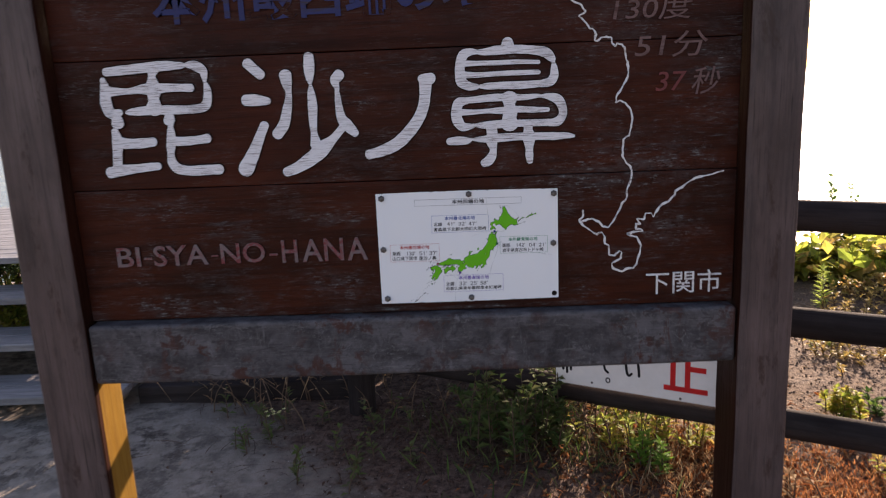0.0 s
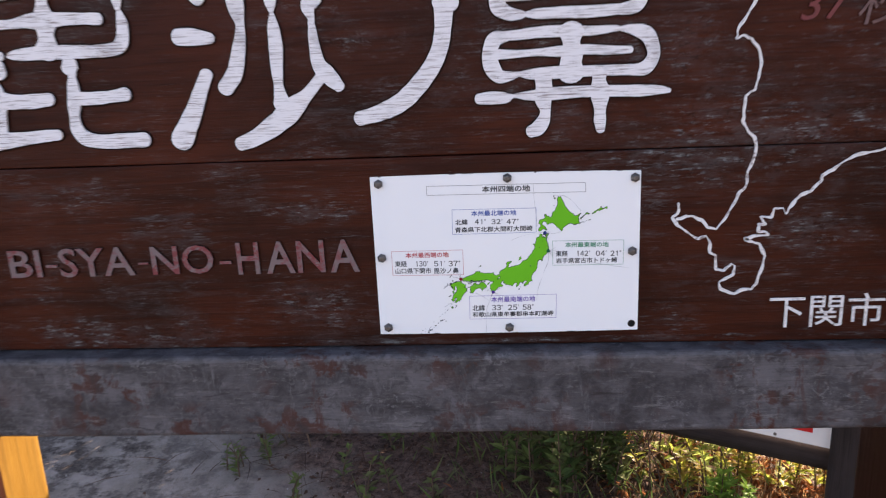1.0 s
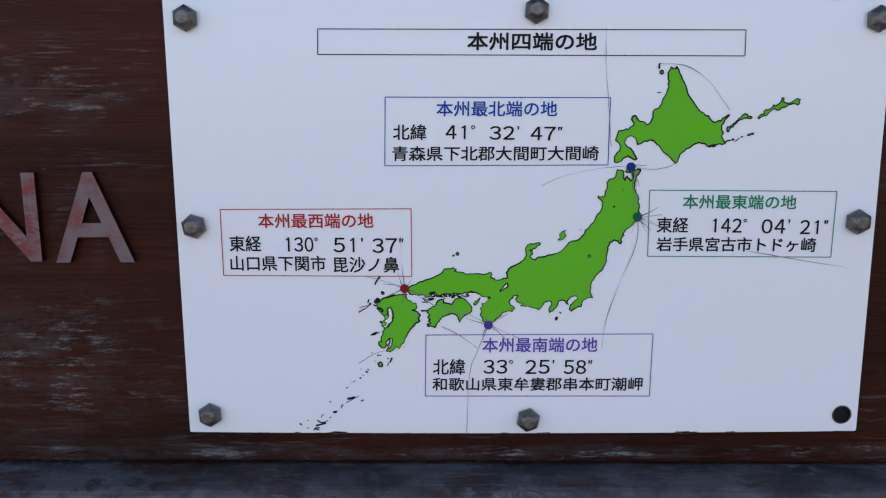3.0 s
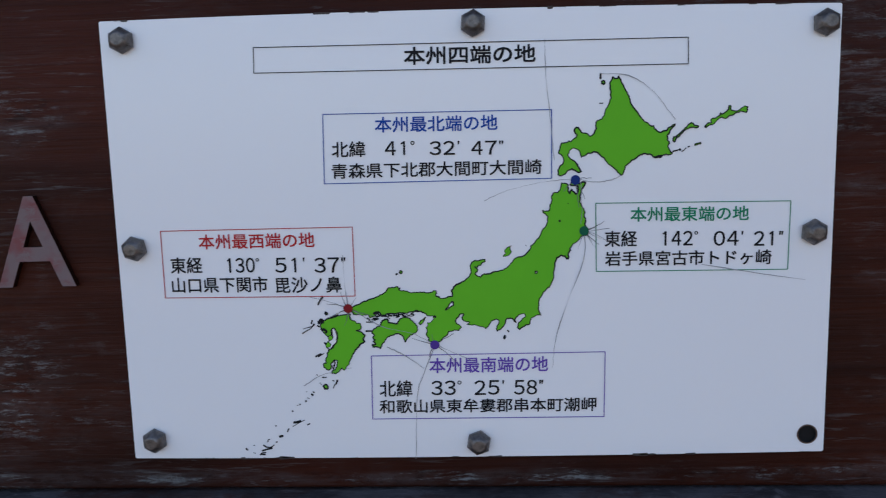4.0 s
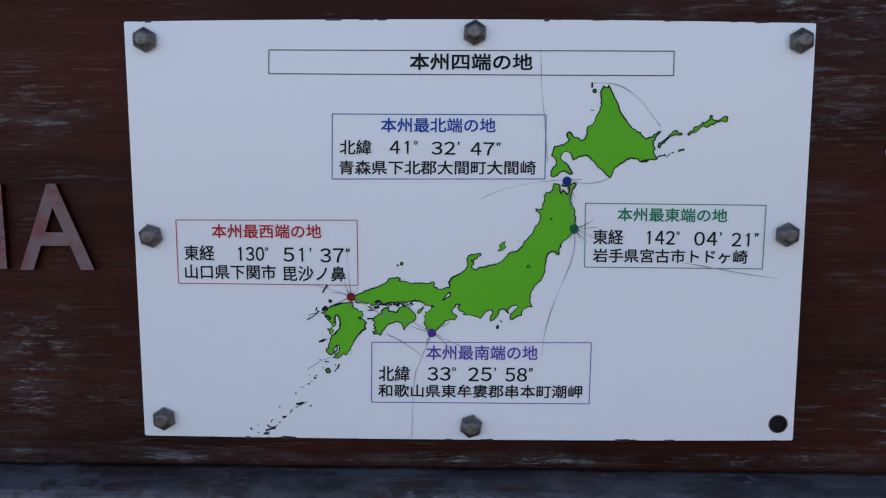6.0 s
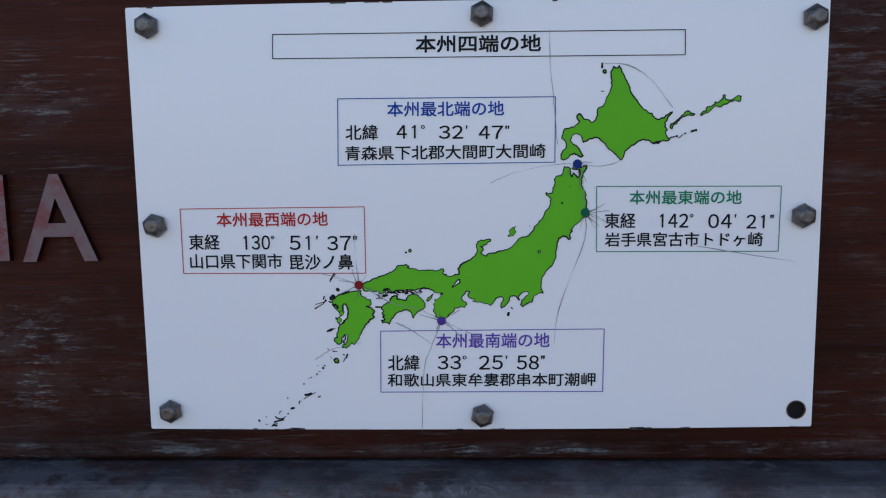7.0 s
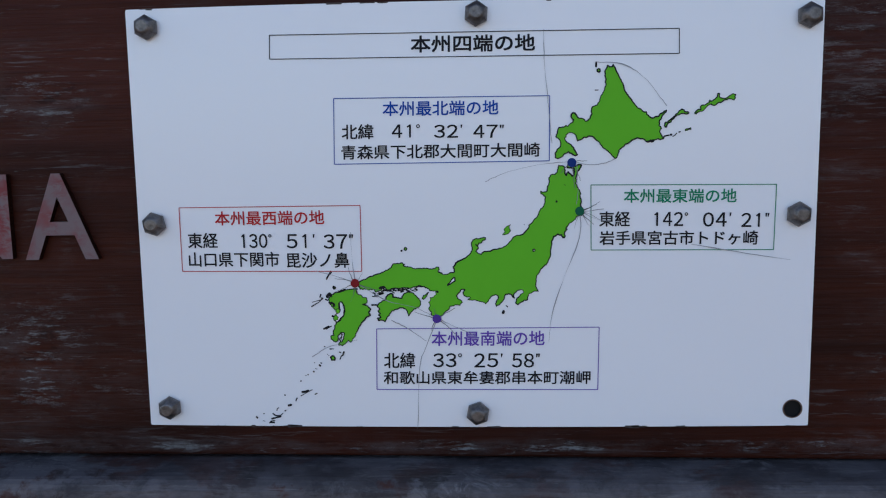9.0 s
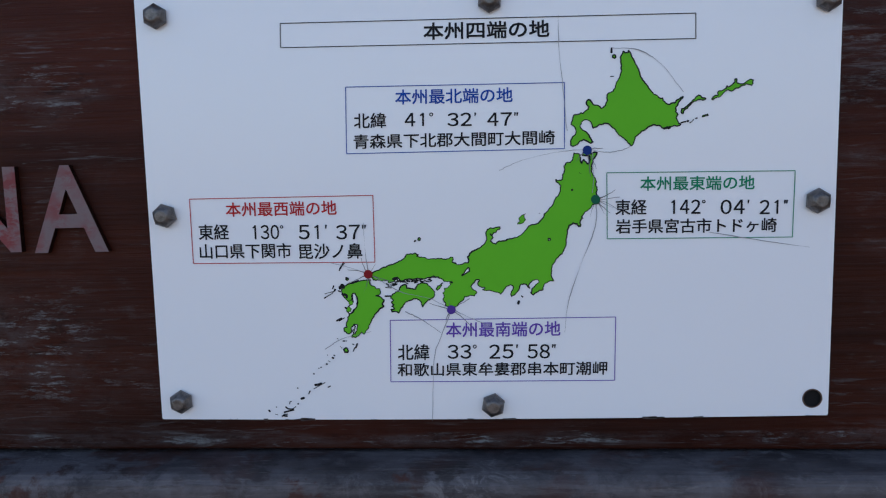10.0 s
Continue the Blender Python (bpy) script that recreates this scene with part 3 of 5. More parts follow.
def ground_sheet():
    def steps(lo, hi, near_lo, near_hi, fine):
        mid = list(np.arange(near_lo, near_hi, fine))
        far = [near_hi + (hi - near_hi) * (i / 26) ** 3 for i in range(1, 27)]
        back = [near_lo - (near_lo - lo) * (i / 26) ** 3 for i in range(26, 0, -1)]
        return back + mid + far
    xs, ys = steps(-900, 900, -4.5, 5.0, 0.07), steps(-900, 900, -2.5, 7.0, 0.07)
    verts = [(x, y, height(x, y)) for y in ys for x in xs]
    w = len(xs)
    faces = [(j * w + i, j * w + i + 1, (j + 1) * w + i + 1, (j + 1) * w + i) for j in range(len(ys) - 1) for i in range(w - 1)]
    ob = part("ground", (verts, [], faces), SOIL, None, "dusty pale soil with dark dirt and dry litter", True)
    return tagged(ob, kind="structure", category="ground")


ground_sheet()
sea_mat, sea_t, sea_p = nodes_of("sea_water")
sea_p.inputs["Base Color"].default_value = (0.03, 0.07, 0.10, 1)
sea_p.inputs["Roughness"].default_value = 0.22
bumped(sea_t, sea_p, noise_at(sea_t, stretched(sea_t, (1, 1, 1), False), 0.5, 5, 0.6), 0.6, 0.6)
tagged(part("water", ([(-4000, 18, -9), (4000, 18, -9), (4000, 4500, -9), (-4000, 4500, -9)], [], [(0, 1, 2, 3)]), sea_mat, None, "open sea glaring under the low sun"), kind="structure", category="sea")

# ---- the wooden sign ----
SIGN_L, SIGN_R = -1.084, 0.737


def leaning(bm):
    """The boards have sagged a little to one side."""
    for v in bm.verts:
        v.co.z += TIP * v.co.x
    return bm


sign = thing("wooden_sign", (0, 0, 0), "large brown wooden sign with white carved letters, weathered posts", "sign")


def sign_post(x0, x1, seed):
    bm = block(x0, x1, -0.056, 0.114, -0.3, 2.32, 0.012, 3, 40, 0.0025, seed)
    bmesh.ops.bisect_plane(bm, geom=list(bm.verts) + list(bm.edges) + list(bm.faces), plane_co=(0, -0.026, 0), plane_no=(0, 1, 0))
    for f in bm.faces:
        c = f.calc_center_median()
        # Below the beam, the left post's inner face has sunlight painted in.
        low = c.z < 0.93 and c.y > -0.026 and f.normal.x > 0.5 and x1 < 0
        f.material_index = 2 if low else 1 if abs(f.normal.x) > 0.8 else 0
    return part("post", bm, [POST, STAINED, SUNLIT_SIDE], sign, "weathered grey square timber post, stained brown on its sides")


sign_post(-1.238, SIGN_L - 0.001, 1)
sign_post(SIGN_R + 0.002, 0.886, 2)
beam = leaning(block(SIGN_L + 0.004, SIGN_R - 0.003, -0.046, 0.06, 0.893, 1.0555, 0.011, 4, 40, 0.0018, 3))
for v in beam.verts:  # the beam is deeper at one end
    if v.co.z < 0.96:
        v.co.z += 0.013 * (v.co.x - SIGN_R) / (SIGN_R - SIGN_L)
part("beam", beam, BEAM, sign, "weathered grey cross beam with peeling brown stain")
for n, (lo, hi) in enumerate(((1.0578, 1.4315), (1.4335, 1.7775), (1.7795, 2.125))):
    part("plank", leaning(block(SIGN_L, SIGN_R, 0.0 + 0.0006 * (n % 2), 0.045, lo, hi, 0.0022, 2, 30, 0.0008, 5 + n)), BOARD, sign, "dark brown stained plank with bleached scratches")

# Added dark filler: paints the line of shade between lowest plank and beam.
part("gap_strip", leaning(block(SIGN_L, SIGN_R, 0.022, 0.044, 1.0535, 1.0575, 0.0)), EDGE_SHADE, sign, "added dark strip that paints the shade in the gap over the beam")
for z in (1.4325, 1.7785):
    part("batten", leaning(block(SIGN_L, SIGN_R, 0.0465, 0.072, z - 0.04, z + 0.04, 0.003)), BOARD, sign, "brown batten behind a joint of the planks")

# Brush strokes of the four carved characters: width and line, in millimetres on the board.
# The four large characters: each stroke swells and thins as the brush was pressed (x, z, width).
KANJI = {
    'bi': [
        [(-944, 1757, 23), (-892, 1760, 26), (-844, 1763, 27), (-789, 1766, 27), (-749, 1765, 20), (-735, 1765, 13)],
        [(-727, 1766, 13), (-706, 1763, 27), (-686, 1750, 24), (-683, 1735, 18), (-683, 1722, 10)],
        [(-681, 1715, 11), (-679, 1699, 20), (-680, 1680, 23), (-686, 1661, 25), (-702, 1652, 24), (-736, 1650, 23), (-791, 1651, 26), (-839, 1652, 26), (-888, 1650, 20), (-904, 1649, 8)],
        [(-956, 1738, 13), (-953, 1720, 23), (-954, 1698, 28), (-955, 1675, 31), (-946, 1649, 30), (-921, 1650, 18)],
        [(-941, 1706, 27), (-910, 1705, 18), (-885, 1705, 17), (-858, 1708, 24), (-831, 1708, 33)],
        [(-817, 1708, 29), (-790, 1709, 24), (-756, 1708, 21), (-723, 1706, 23)],
        [(-819, 1756, 35), (-822, 1742, 20), (-823, 1724, 32), (-823, 1705, 46), (-825, 1685, 30), (-825, 1672, 34), (-827, 1657, 49)],
        [(-931, 1632, 31), (-931, 1621, 35)],
        [(-942, 1602, 18), (-939, 1583, 27), (-940, 1560, 29), (-943, 1540, 25), (-946, 1515, 26), (-947, 1499, 31)],
        [(-930, 1569, 33), (-907, 1566, 28), (-872, 1566, 28), (-841, 1568, 25)],
        [(-969, 1490, 31), (-939, 1495, 31), (-896, 1498, 25), (-860, 1501, 23), (-836, 1502, 21)],
        [(-789, 1632, 27), (-790, 1621, 31), (-788, 1611, 16)],
        [(-789, 1606, 14), (-790, 1590, 22), (-791, 1572, 26), (-795, 1551, 25), (-797, 1532, 19), (-796, 1511, 25), (-782, 1493, 28), (-750, 1486, 27), (-709, 1486, 29), (-669, 1486, 28)],
        [(-783, 1567, 25), (-754, 1566, 25), (-719, 1568, 23), (-693, 1571, 26)],
    ],
    'sya': [
        [(-565, 1762, 29), (-551, 1748, 28), (-533, 1731, 27)],
        [(-578, 1667, 31), (-553, 1666, 32), (-520, 1662, 20)],
        [(-535, 1599, 25), (-550, 1570, 27), (-568, 1533, 33), (-594, 1488, 42), (-598, 1481, 41)],
        [(-467, 1728, 34), (-465, 1705, 28), (-462, 1684, 17), (-464, 1663, 20), (-471, 1634, 26), (-482, 1599, 30), (-502, 1573, 30)],
        [(-401, 1772, 27), (-402, 1744, 30), (-403, 1719, 22), (-403, 1704, 10)],
        [(-402, 1698, 8), (-402, 1675, 21), (-401, 1644, 26), (-403, 1605, 23), (-403, 1573, 18), (-400, 1541, 32)],
        [(-324, 1722, 30), (-336, 1707, 26), (-332, 1687, 13), (-333, 1677, 12)],
        [(-332, 1672, 14), (-331, 1645, 19), (-326, 1609, 26), (-312, 1589, 33), (-292, 1567, 22)],
        [(-325, 1583, 21), (-352, 1555, 23), (-382, 1531, 42), (-413, 1506, 40), (-456, 1481, 30), (-485, 1471, 27)],
    ],
    'no': [
        [(-96, 1692, 35), (-99, 1658, 31), (-106, 1625, 30), (-123, 1592, 32), (-151, 1559, 35), (-182, 1533, 34), (-222, 1516, 30), (-258, 1508, 28)],
        [(-107, 1701, 22), (-95, 1702, 26), (-81, 1701, 30)],
    ],
    'hana': [
        [(124, 1785, 29), (124, 1771, 39)],
        [(42, 1763, 11), (61, 1762, 18), (98, 1765, 24), (151, 1765, 23), (198, 1760, 24), (224, 1753, 27), (239, 1738, 21), (243, 1729, 10)],
        [(41, 1763, 13), (26, 1764, 19), (7, 1757, 27), (-2, 1734, 27), (-4, 1708, 27), (0, 1688, 29), (19, 1676, 23), (38, 1674, 16), (46, 1674, 8)],
        [(244, 1724, 11), (245, 1709, 20), (244, 1691, 24), (233, 1678, 24), (210, 1674, 19)],
        [(50, 1674, 11), (69, 1674, 18), (110, 1674, 20), (163, 1673, 21), (217, 1675, 17)],
        [(6, 1735, 17), (44, 1734, 13), (98, 1733, 13), (151, 1733, 12), (204, 1730, 11)],
        [(6, 1706, 18), (43, 1704, 14), (97, 1705, 13), (151, 1705, 14), (204, 1704, 12)],
        [(9, 1640, 16), (28, 1640, 17), (69, 1643, 20), (112, 1643, 20), (163, 1641, 16), (197, 1643, 12), (209, 1642, 8)],
        [(210, 1642, 8), (230, 1640, 18), (254, 1631, 27), (265, 1611, 23), (266, 1591, 23), (253, 1574, 24), (230, 1571, 19)],
        [(14, 1639, 17), (-9, 1634, 27), (-18, 1611, 27), (-15, 1588, 30), (-2, 1571, 25), (19, 1571, 16), (34, 1574, 8)],
        [(35, 1573, 10), (53, 1572, 18), (94, 1573, 22), (162, 1573, 19), (230, 1572, 19)],
        [(-7, 1609, 19), (27, 1608, 14), (68, 1609, 13), (108, 1609, 19), (149, 1610, 18), (190, 1607, 16), (227, 1606, 12)],
        [(125, 1640, 46), (125, 1623, 32), (127, 1606, 38), (124, 1590, 37), (124, 1573, 49)],
        [(-40, 1533, 19), (-16, 1534, 24), (8, 1533, 19), (19, 1535, 9)],
        [(25, 1536, 8), (50, 1535, 17), (80, 1536, 23), (134, 1538, 21), (189, 1537, 20), (243, 1535, 21), (277, 1535, 16), (295, 1533, 8)],
        [(74, 1570, 30), (76, 1555, 30), (77, 1540, 33)],
        [(174, 1571, 27), (173, 1557, 24), (174, 1544, 33)],
        [(75, 1526, 30), (78, 1507, 20), (75, 1491, 24), (65, 1477, 27), (52, 1471, 22)],
        [(175, 1525, 33), (175, 1506, 22), (175, 1486, 22), (176, 1470, 16)],
    ],
}


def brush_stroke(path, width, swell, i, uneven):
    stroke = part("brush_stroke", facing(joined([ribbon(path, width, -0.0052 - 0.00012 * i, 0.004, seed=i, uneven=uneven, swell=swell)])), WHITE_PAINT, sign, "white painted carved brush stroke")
    # A wider dark ribbon paints the shaded, stained outline of the stroke.
    part("carved_edge", facing(joined([ribbon(path, width + 0.0065, -0.0015 - 0.00004 * i, 0.004, seed=i, uneven=uneven, swell=swell)])), EDGE_SHADE, stroke, "dark edge of the carving, shade and stain in one colour")


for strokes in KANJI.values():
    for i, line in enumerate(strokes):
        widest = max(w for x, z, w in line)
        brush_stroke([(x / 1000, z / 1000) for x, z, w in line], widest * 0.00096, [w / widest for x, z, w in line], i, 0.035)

ROMAJI = [
    ("BI", -986, 1223, -920, 1279),
    ("-", -910, 1242, -887, 1248),
    ("SYA", -882, 1221, -729, 1280),
    ("-", -720, 1243, -700, 1247),
    ("NO", -693, 1221, -568, 1279),
    ("-", -556, 1239, -533, 1245),
    ("H", -521, 1217, -477, 1281),
    ("A", -464, 1217, -407, 1281),
    ("N", -402, 1217, -348, 1281),
    ("A", -338, 1216, -281, 1281),
]
COAST = [
    [(291, 1882), (318, 1868), (329, 1853), (311, 1841), (330, 1823), (337, 1811), (349, 1805), (356, 1792), (352, 1778), (361, 1777), (368, 1784), (383, 1786), (396, 1782), (397, 1769), (405, 1761), (409, 1768), (424, 1764), (431, 1753), (435, 1725), (440, 1707), (439, 1686), (434, 1671), (420, 1647), (410, 1632), (407, 1616), (421, 1620), (433, 1614), (446, 1598), (452, 1573), (449, 1548), (444, 1527), (429, 1518), (427, 1495), (426, 1474), (436, 1455), (448, 1444), (452, 1429), (448, 1403), (440, 1384), (438, 1358), (425, 1341), (415, 1319), (401, 1293), (389, 1278), (373, 1281), (363, 1295), (347, 1303), (334, 1304), (317, 1299)],
    [(319, 1328), (319, 1312), (309, 1302), (317, 1288), (340, 1271), (358, 1260), (371, 1265), (379, 1249), (379, 1233), (390, 1227), (391, 1200), (406, 1197), (419, 1210), (426, 1205), (423, 1188), (399, 1175), (402, 1161), (427, 1151), (441, 1158), (459, 1159), (468, 1174), (477, 1206), (479, 1224), (468, 1247), (448, 1253), (441, 1258), (458, 1262), (483, 1263), (480, 1268), (465, 1271), (464, 1285), (477, 1284), (467, 1298), (487, 1297), (491, 1313), (506, 1313), (512, 1302), (519, 1315), (528, 1329), (540, 1338), (552, 1342), (570, 1361), (571, 1371), (588, 1380), (602, 1392), (623, 1404), (653, 1410), (699, 1421)],
]
for line in COAST:
    path = [Vector((x / 1000, z / 1000)) for x, z in line]
    path = [q for a, b in zip(path, path[1:]) for q in (a, a.lerp(b, 0.35) + Vector((noise.noise(Vector((a.x * 90, a.y * 90, 1))), noise.noise(Vector((a.x * 90, a.y * 90, 5))))) * 0.0030,
                                                     a.lerp(b, 0.7) + Vector((noise.noise(Vector((b.x * 90, a.y * 90, 2))), noise.noise(Vector((b.x * 90, a.y * 90, 7))))) * 0.0030)] + path[-1:]
    part("carved_coastline", facing(joined([ribbon([tuple(q) for q in path], 0.0044, -0.0030, 0.004, uneven=0.45, per=2)])), LINE_WHITE, sign, "thin white carved coastline")

for text, x0, z0, x1, z1 in ROMAJI:
    word = lettering("letter", text, x0 / 1000, z0 / 1000, x1 / 1000, z1 / 1000, -0.0004, RED_WORN, sign, "worn grey and red raised capital", 0.005, bold=0.0 if text == "-" else 0.012)
    apart(word)
lettering("town_name", "下関市", 0.494, 1.081, 0.703, 1.146, -0.0012, LINE_WHITE, sign, "white painted characters", 0.002)
lettering("sign_heading", "本州最西端の地", -0.800, 1.868, 0.080, 1.992, -0.0012, BLUE_PAINT, sign, "blue painted heading", 0.003, bold=0.02)
for text, x0, z0, x1, z1, m in (("130度", 0.398, 1.823, 0.598, 1.885, PALE_FADED), ("51分", 0.455, 1.727, 0.640, 1.792, PALE_FADED),
                                ("37", 0.512, 1.640, 0.585, 1.690, RED_FADED), ("秒", 0.604, 1.628, 0.675, 1.698, PALE_FADED)):
    lettering("longitude_figure", text, x0, z0, x1, z1, -0.0012, m, sign, "faded red painted figures", 0.002, shear=0.18)

# ---- the white information plate, in tenths of a millimetre from its middle ----
PLATE_Y = -0.0035
HOLE = (0.2377, -0.1416)
plate = thing("information_plate", (0, 0, 1.239), "white metal plate with green map bolted to brown planks", "notice plate")
plate.rotation_euler = (0, 0.00355, 0)


def plate_sheet():
    bm = bmesh.new()
    w, h, r = 0.2495, 0.1545, 0.0014
    ring = []
    for cx, cz, a0 in ((w - r, h - r, 0), (-w + r, h - r, 90), (-w + r, -h + r, 180), (w - r, -h + r, 270)):
        ring += [(cx + r * math.cos(radians(a0 + a)), cz + r * math.sin(radians(a0 + a))) for a in (0, 30, 60, 90)]
    bowed = []
    for a, b in zip(ring, ring[1:] + ring[:1]):
        steps = 14 if abs(a[0] - b[0]) > 0.1 else 1
        for k in range(steps):
            x, z = a[0] + (b[0] - a[0]) * k / steps, a[1] + (b[1] - a[1]) * k / steps
            bowed.append((x, z + (0.0022 if z > 0 else -0.0014) * (1 - (x / w) ** 2) + (0.0042 * (1 - x / w) / 2 if z > 0 else 0.0)))
    ring = bowed
    hole = [(HOLE[0] + 0.0066 * math.cos(k * math.pi / 14), HOLE[1] + 0.0066 * math.sin(k * math.pi / 14)) for k in range(28)]
    edges = []
    for loop in (ring, hole):
        vs = [bm.verts.new((x, PLATE_Y, z)) for x, z in loop]
        edges += [bm.edges.new((vs[i], vs[(i + 1) % len(vs)])) for i in range(len(vs))]
    bmesh.ops.triangle_fill(bm, use_beauty=True, use_dissolve=False, edges=edges, normal=(0, -1, 0))
    got = bmesh.ops.extrude_face_region(bm, geom=list(bm.faces))
    for v in got["geom"]:
        if isinstance(v, bmesh.types.BMVert):
            v.co.y = 0.0
    bmesh.ops.recalc_face_normals(bm, faces=bm.faces)
    for f in bm.faces:
        c = f.calc_center_median()
        f.material_index = 0 if abs(f.normal.y) > 0.5 else 2 if math.hypot(c.x - HOLE[0], c.z - HOLE[1]) < 0.01 else 1
    return bm


part("sheet", plate_sheet(), [PLATE, PLATE_EDGE, BLACK], plate, "glossy white sheet")
# The plank is not drilled: a black disc paints the shade inside the hole.
disc = bmesh.new()
bmesh.ops.create_circle(disc, cap_ends=True, radius=0.0066, segments=28, matrix=pose(HOLE[0], -0.0014, HOLE[1], 90, 0, 0))
part("bolt_hole", disc, BLACK, plate, "black disc that paints the shade in the empty bolt hole")
rim = [(HOLE[0] + 0.0068 * math.cos(k * math.pi / 12), HOLE[1] + 0.0068 * math.sin(k * math.pi / 12)) for k in range(24)]
part("rust_rim", joined([ribbon(rim, 0.0008, PLATE_Y - 0.0003, PLATE_Y - 0.0003, ends=False, per=1, closed=True, uneven=0.5)]), RUST, plate, "thin rust stain round the empty hole")


# The white coating has chipped off here and there along the upper and lower edge.
rnd = random.Random(5)
for k in range(26):
    up = k % 2 == 0
    x = rnd.uniform(-0.24, 0.24)
    n = rnd.uniform(0.002, 0.011)
    z = (0.1545 + 0.0042 * (1 - x / 0.2495) / 2 if up else -0.1545) + (0.0022 if up else -0.0014) * (1 - (x / 0.2495) ** 2) + (-0.0002 if up else 0.0002)
    part("edge_chip", joined([ribbon([(x, z), (x + n * 0.4, z + rnd.uniform(-1, 1) * 0.0002), (x + n, z)], rnd.uniform(0.0005, 0.0013), PLATE_Y - 0.0002, PLATE_Y - 0.0002, uneven=0.9, seed=k)]), CHIP, plate, "dark chip in the edge of the coating")


def rough_coast(points, seed, amount=0.00055):
    rnd = random.Random(seed)
    pts = [Vector((x / 10000, z / 10000)) for x, z in points]
    for level in range(3):
        out = []
        for i, a in enumerate(pts):
            b = pts[(i + 1) % len(pts)]
            d = b - a
            out += [a, (a + b) / 2 + Vector((-d.y, d.x)).normalized() * rnd.uniform(-1, 1) * min(amount / (level + 1), d.length * 0.2)]
        pts = out
    return pts


def island(points, seed, ink=MAP_GREEN, proud=0.0, name="island"):
    pts = rough_coast(points, seed)
    bm = bmesh.new()
    f = bm.faces.new([bm.verts.new((p.x, PLATE_Y - 0.0003 - proud, p.y)) for p in pts])
    bm.normal_update()
    if f.normal.y > 0:
        bmesh.ops.reverse_faces(bm, faces=[f])
    bmesh.ops.triangulate(bm, faces=list(bm.faces))
    part(name, bm, ink, plate, "green printed island" if ink is MAP_GREEN else "white printed lake")
    part(name + "_outline", joined([ribbon([(p.x, p.y) for p in pts], 0.00080, PLATE_Y - 0.0005 - proud / 4, PLATE_Y - 0.0005 - proud / 4, ends=False, per=1, closed=True, uneven=0.4)]), INK, plate, "thin black printed coastline")


HONSHU_WEST = [(-799, -418), (-774, -407), (-731, -393), (-695, -377), (-659, -366), (-624, -349), (-591, -329), (-580, -307), (-552, -299), (-510, -293), (-489, -305), (-503, -316), (-475, -325), (-433, -331), (-391, -337), (-349, -335), (-307, -341), (-265, -339), (-240, -328), (-234, -333), (-230, -346), (-240, -365), (-216, -371), (-210, -382), (-175, -385), (-153, -371), (-122, -369), (-127, -326), (-110, -305), (-93, -287), (-54, -270)]
HONSHU_NORTH = [(-12, -243), (14, -208), (10, -159), (20, -128), (45, -117), (87, -115), (112, -111), (115, -126), (98, -132), (87, -146), (63, -151), (56, -170), (61, -187), (41, -215), (58, -230), (82, -238), (103, -216), (156, -211), (204, -198), (239, -190), (281, -159), (309, -127), (330, -107), (364, -99), (392, -91), (420, -59), (434, -24), (468, 10), (492, 33), (519, 96), (537, 106), (551, 137), (555, 181), (533, 201), (522, 204), (519, 223), (533, 215), (557, 216), (568, 225), (568, 250), (579, 277), (578, 318), (591, 339), (625, 342), (639, 358)]
HONSHU_TIP = [(646, 392), (650, 410), (669, 406), (687, 401), (691, 382), (694, 351), (705, 333), (718, 364), (732, 346), (748, 329), (759, 336), (764, 363), (759, 386), (710, 390), (714, 409), (755, 400), (789, 410), (813, 407), (802, 383), (786, 363), (773, 315), (773, 281), (783, 254), (801, 226), (810, 198), (804, 171), (815, 143), (807, 123), (825, 88), (832, 60), (812, 42), (784, 37), (771, 13), (747, -4), (725, -17), (709, -42), (702, -70), (693, -86), (698, -111), (682, -122), (671, -97), (640, -94), (613, -110)]
HONSHU_EAST = [(599, -145), (596, -180), (592, -236), (579, -278), (561, -320), (537, -334), (509, -376), (486, -418), (482, -468), (500, -520), (468, -517), (430, -538), (419, -581), (384, -595), (349, -619), (332, -601), (342, -570), (363, -552), (394, -523), (384, -502), (349, -509), (321, -537), (324, -570), (310, -555), (300, -537), (268, -536), (251, -551), (239, -586), (215, -614), (192, -629), (185, -607), (202, -571), (202, -546), (167, -545), (146, -564), (110, -609), (89, -592), (26, -577), (-23, -575)]
HONSHU_SOUTH = [(-2, -562), (-8, -555), (-44, -548), (-57, -523), (-43, -500), (-71, -500), (-88, -523), (-107, -547), (-97, -566), (-72, -580), (-64, -597), (-80, -619), (-115, -614), (-157, -622), (-169, -651), (-200, -675), (-222, -699), (-292, -693), (-296, -667), (-315, -641), (-305, -617), (-315, -592), (-300, -569), (-304, -555), (-276, -555), (-254, -531), (-261, -510), (-303, -506), (-321, -488), (-345, -473), (-380, -466), (-422, -476), (-451, -486), (-493, -481), (-535, -490), (-578, -486), (-621, -500)]
HONSHU_INLAND = [(-634, -491), (-648, -470), (-665, -477), (-674, -502), (-691, -508), (-713, -512), (-726, -490), (-755, -493), (-783, -490), (-807, -492), (-826, -489), (-839, -468), (-845, -446)]
SHIKOKU = [(-694, -609), (-672, -591), (-644, -577), (-636, -552), (-621, -535), (-586, -528), (-582, -552), (-551, -557), (-516, -561), (-501, -529), (-465, -515), (-430, -522), (-410, -544), (-389, -563), (-375, -587), (-380, -620), (-397, -630), (-426, -644), (-452, -673), (-467, -697), (-476, -673), (-490, -644), (-525, -633), (-553, -643), (-589, -657), (-608, -679), (-626, -700), (-644, -739), (-662, -729), (-697, -728), (-704, -714), (-676, -707), (-696, -689), (-679, -675), (-696, -660), (-684, -642), (-702, -627)]
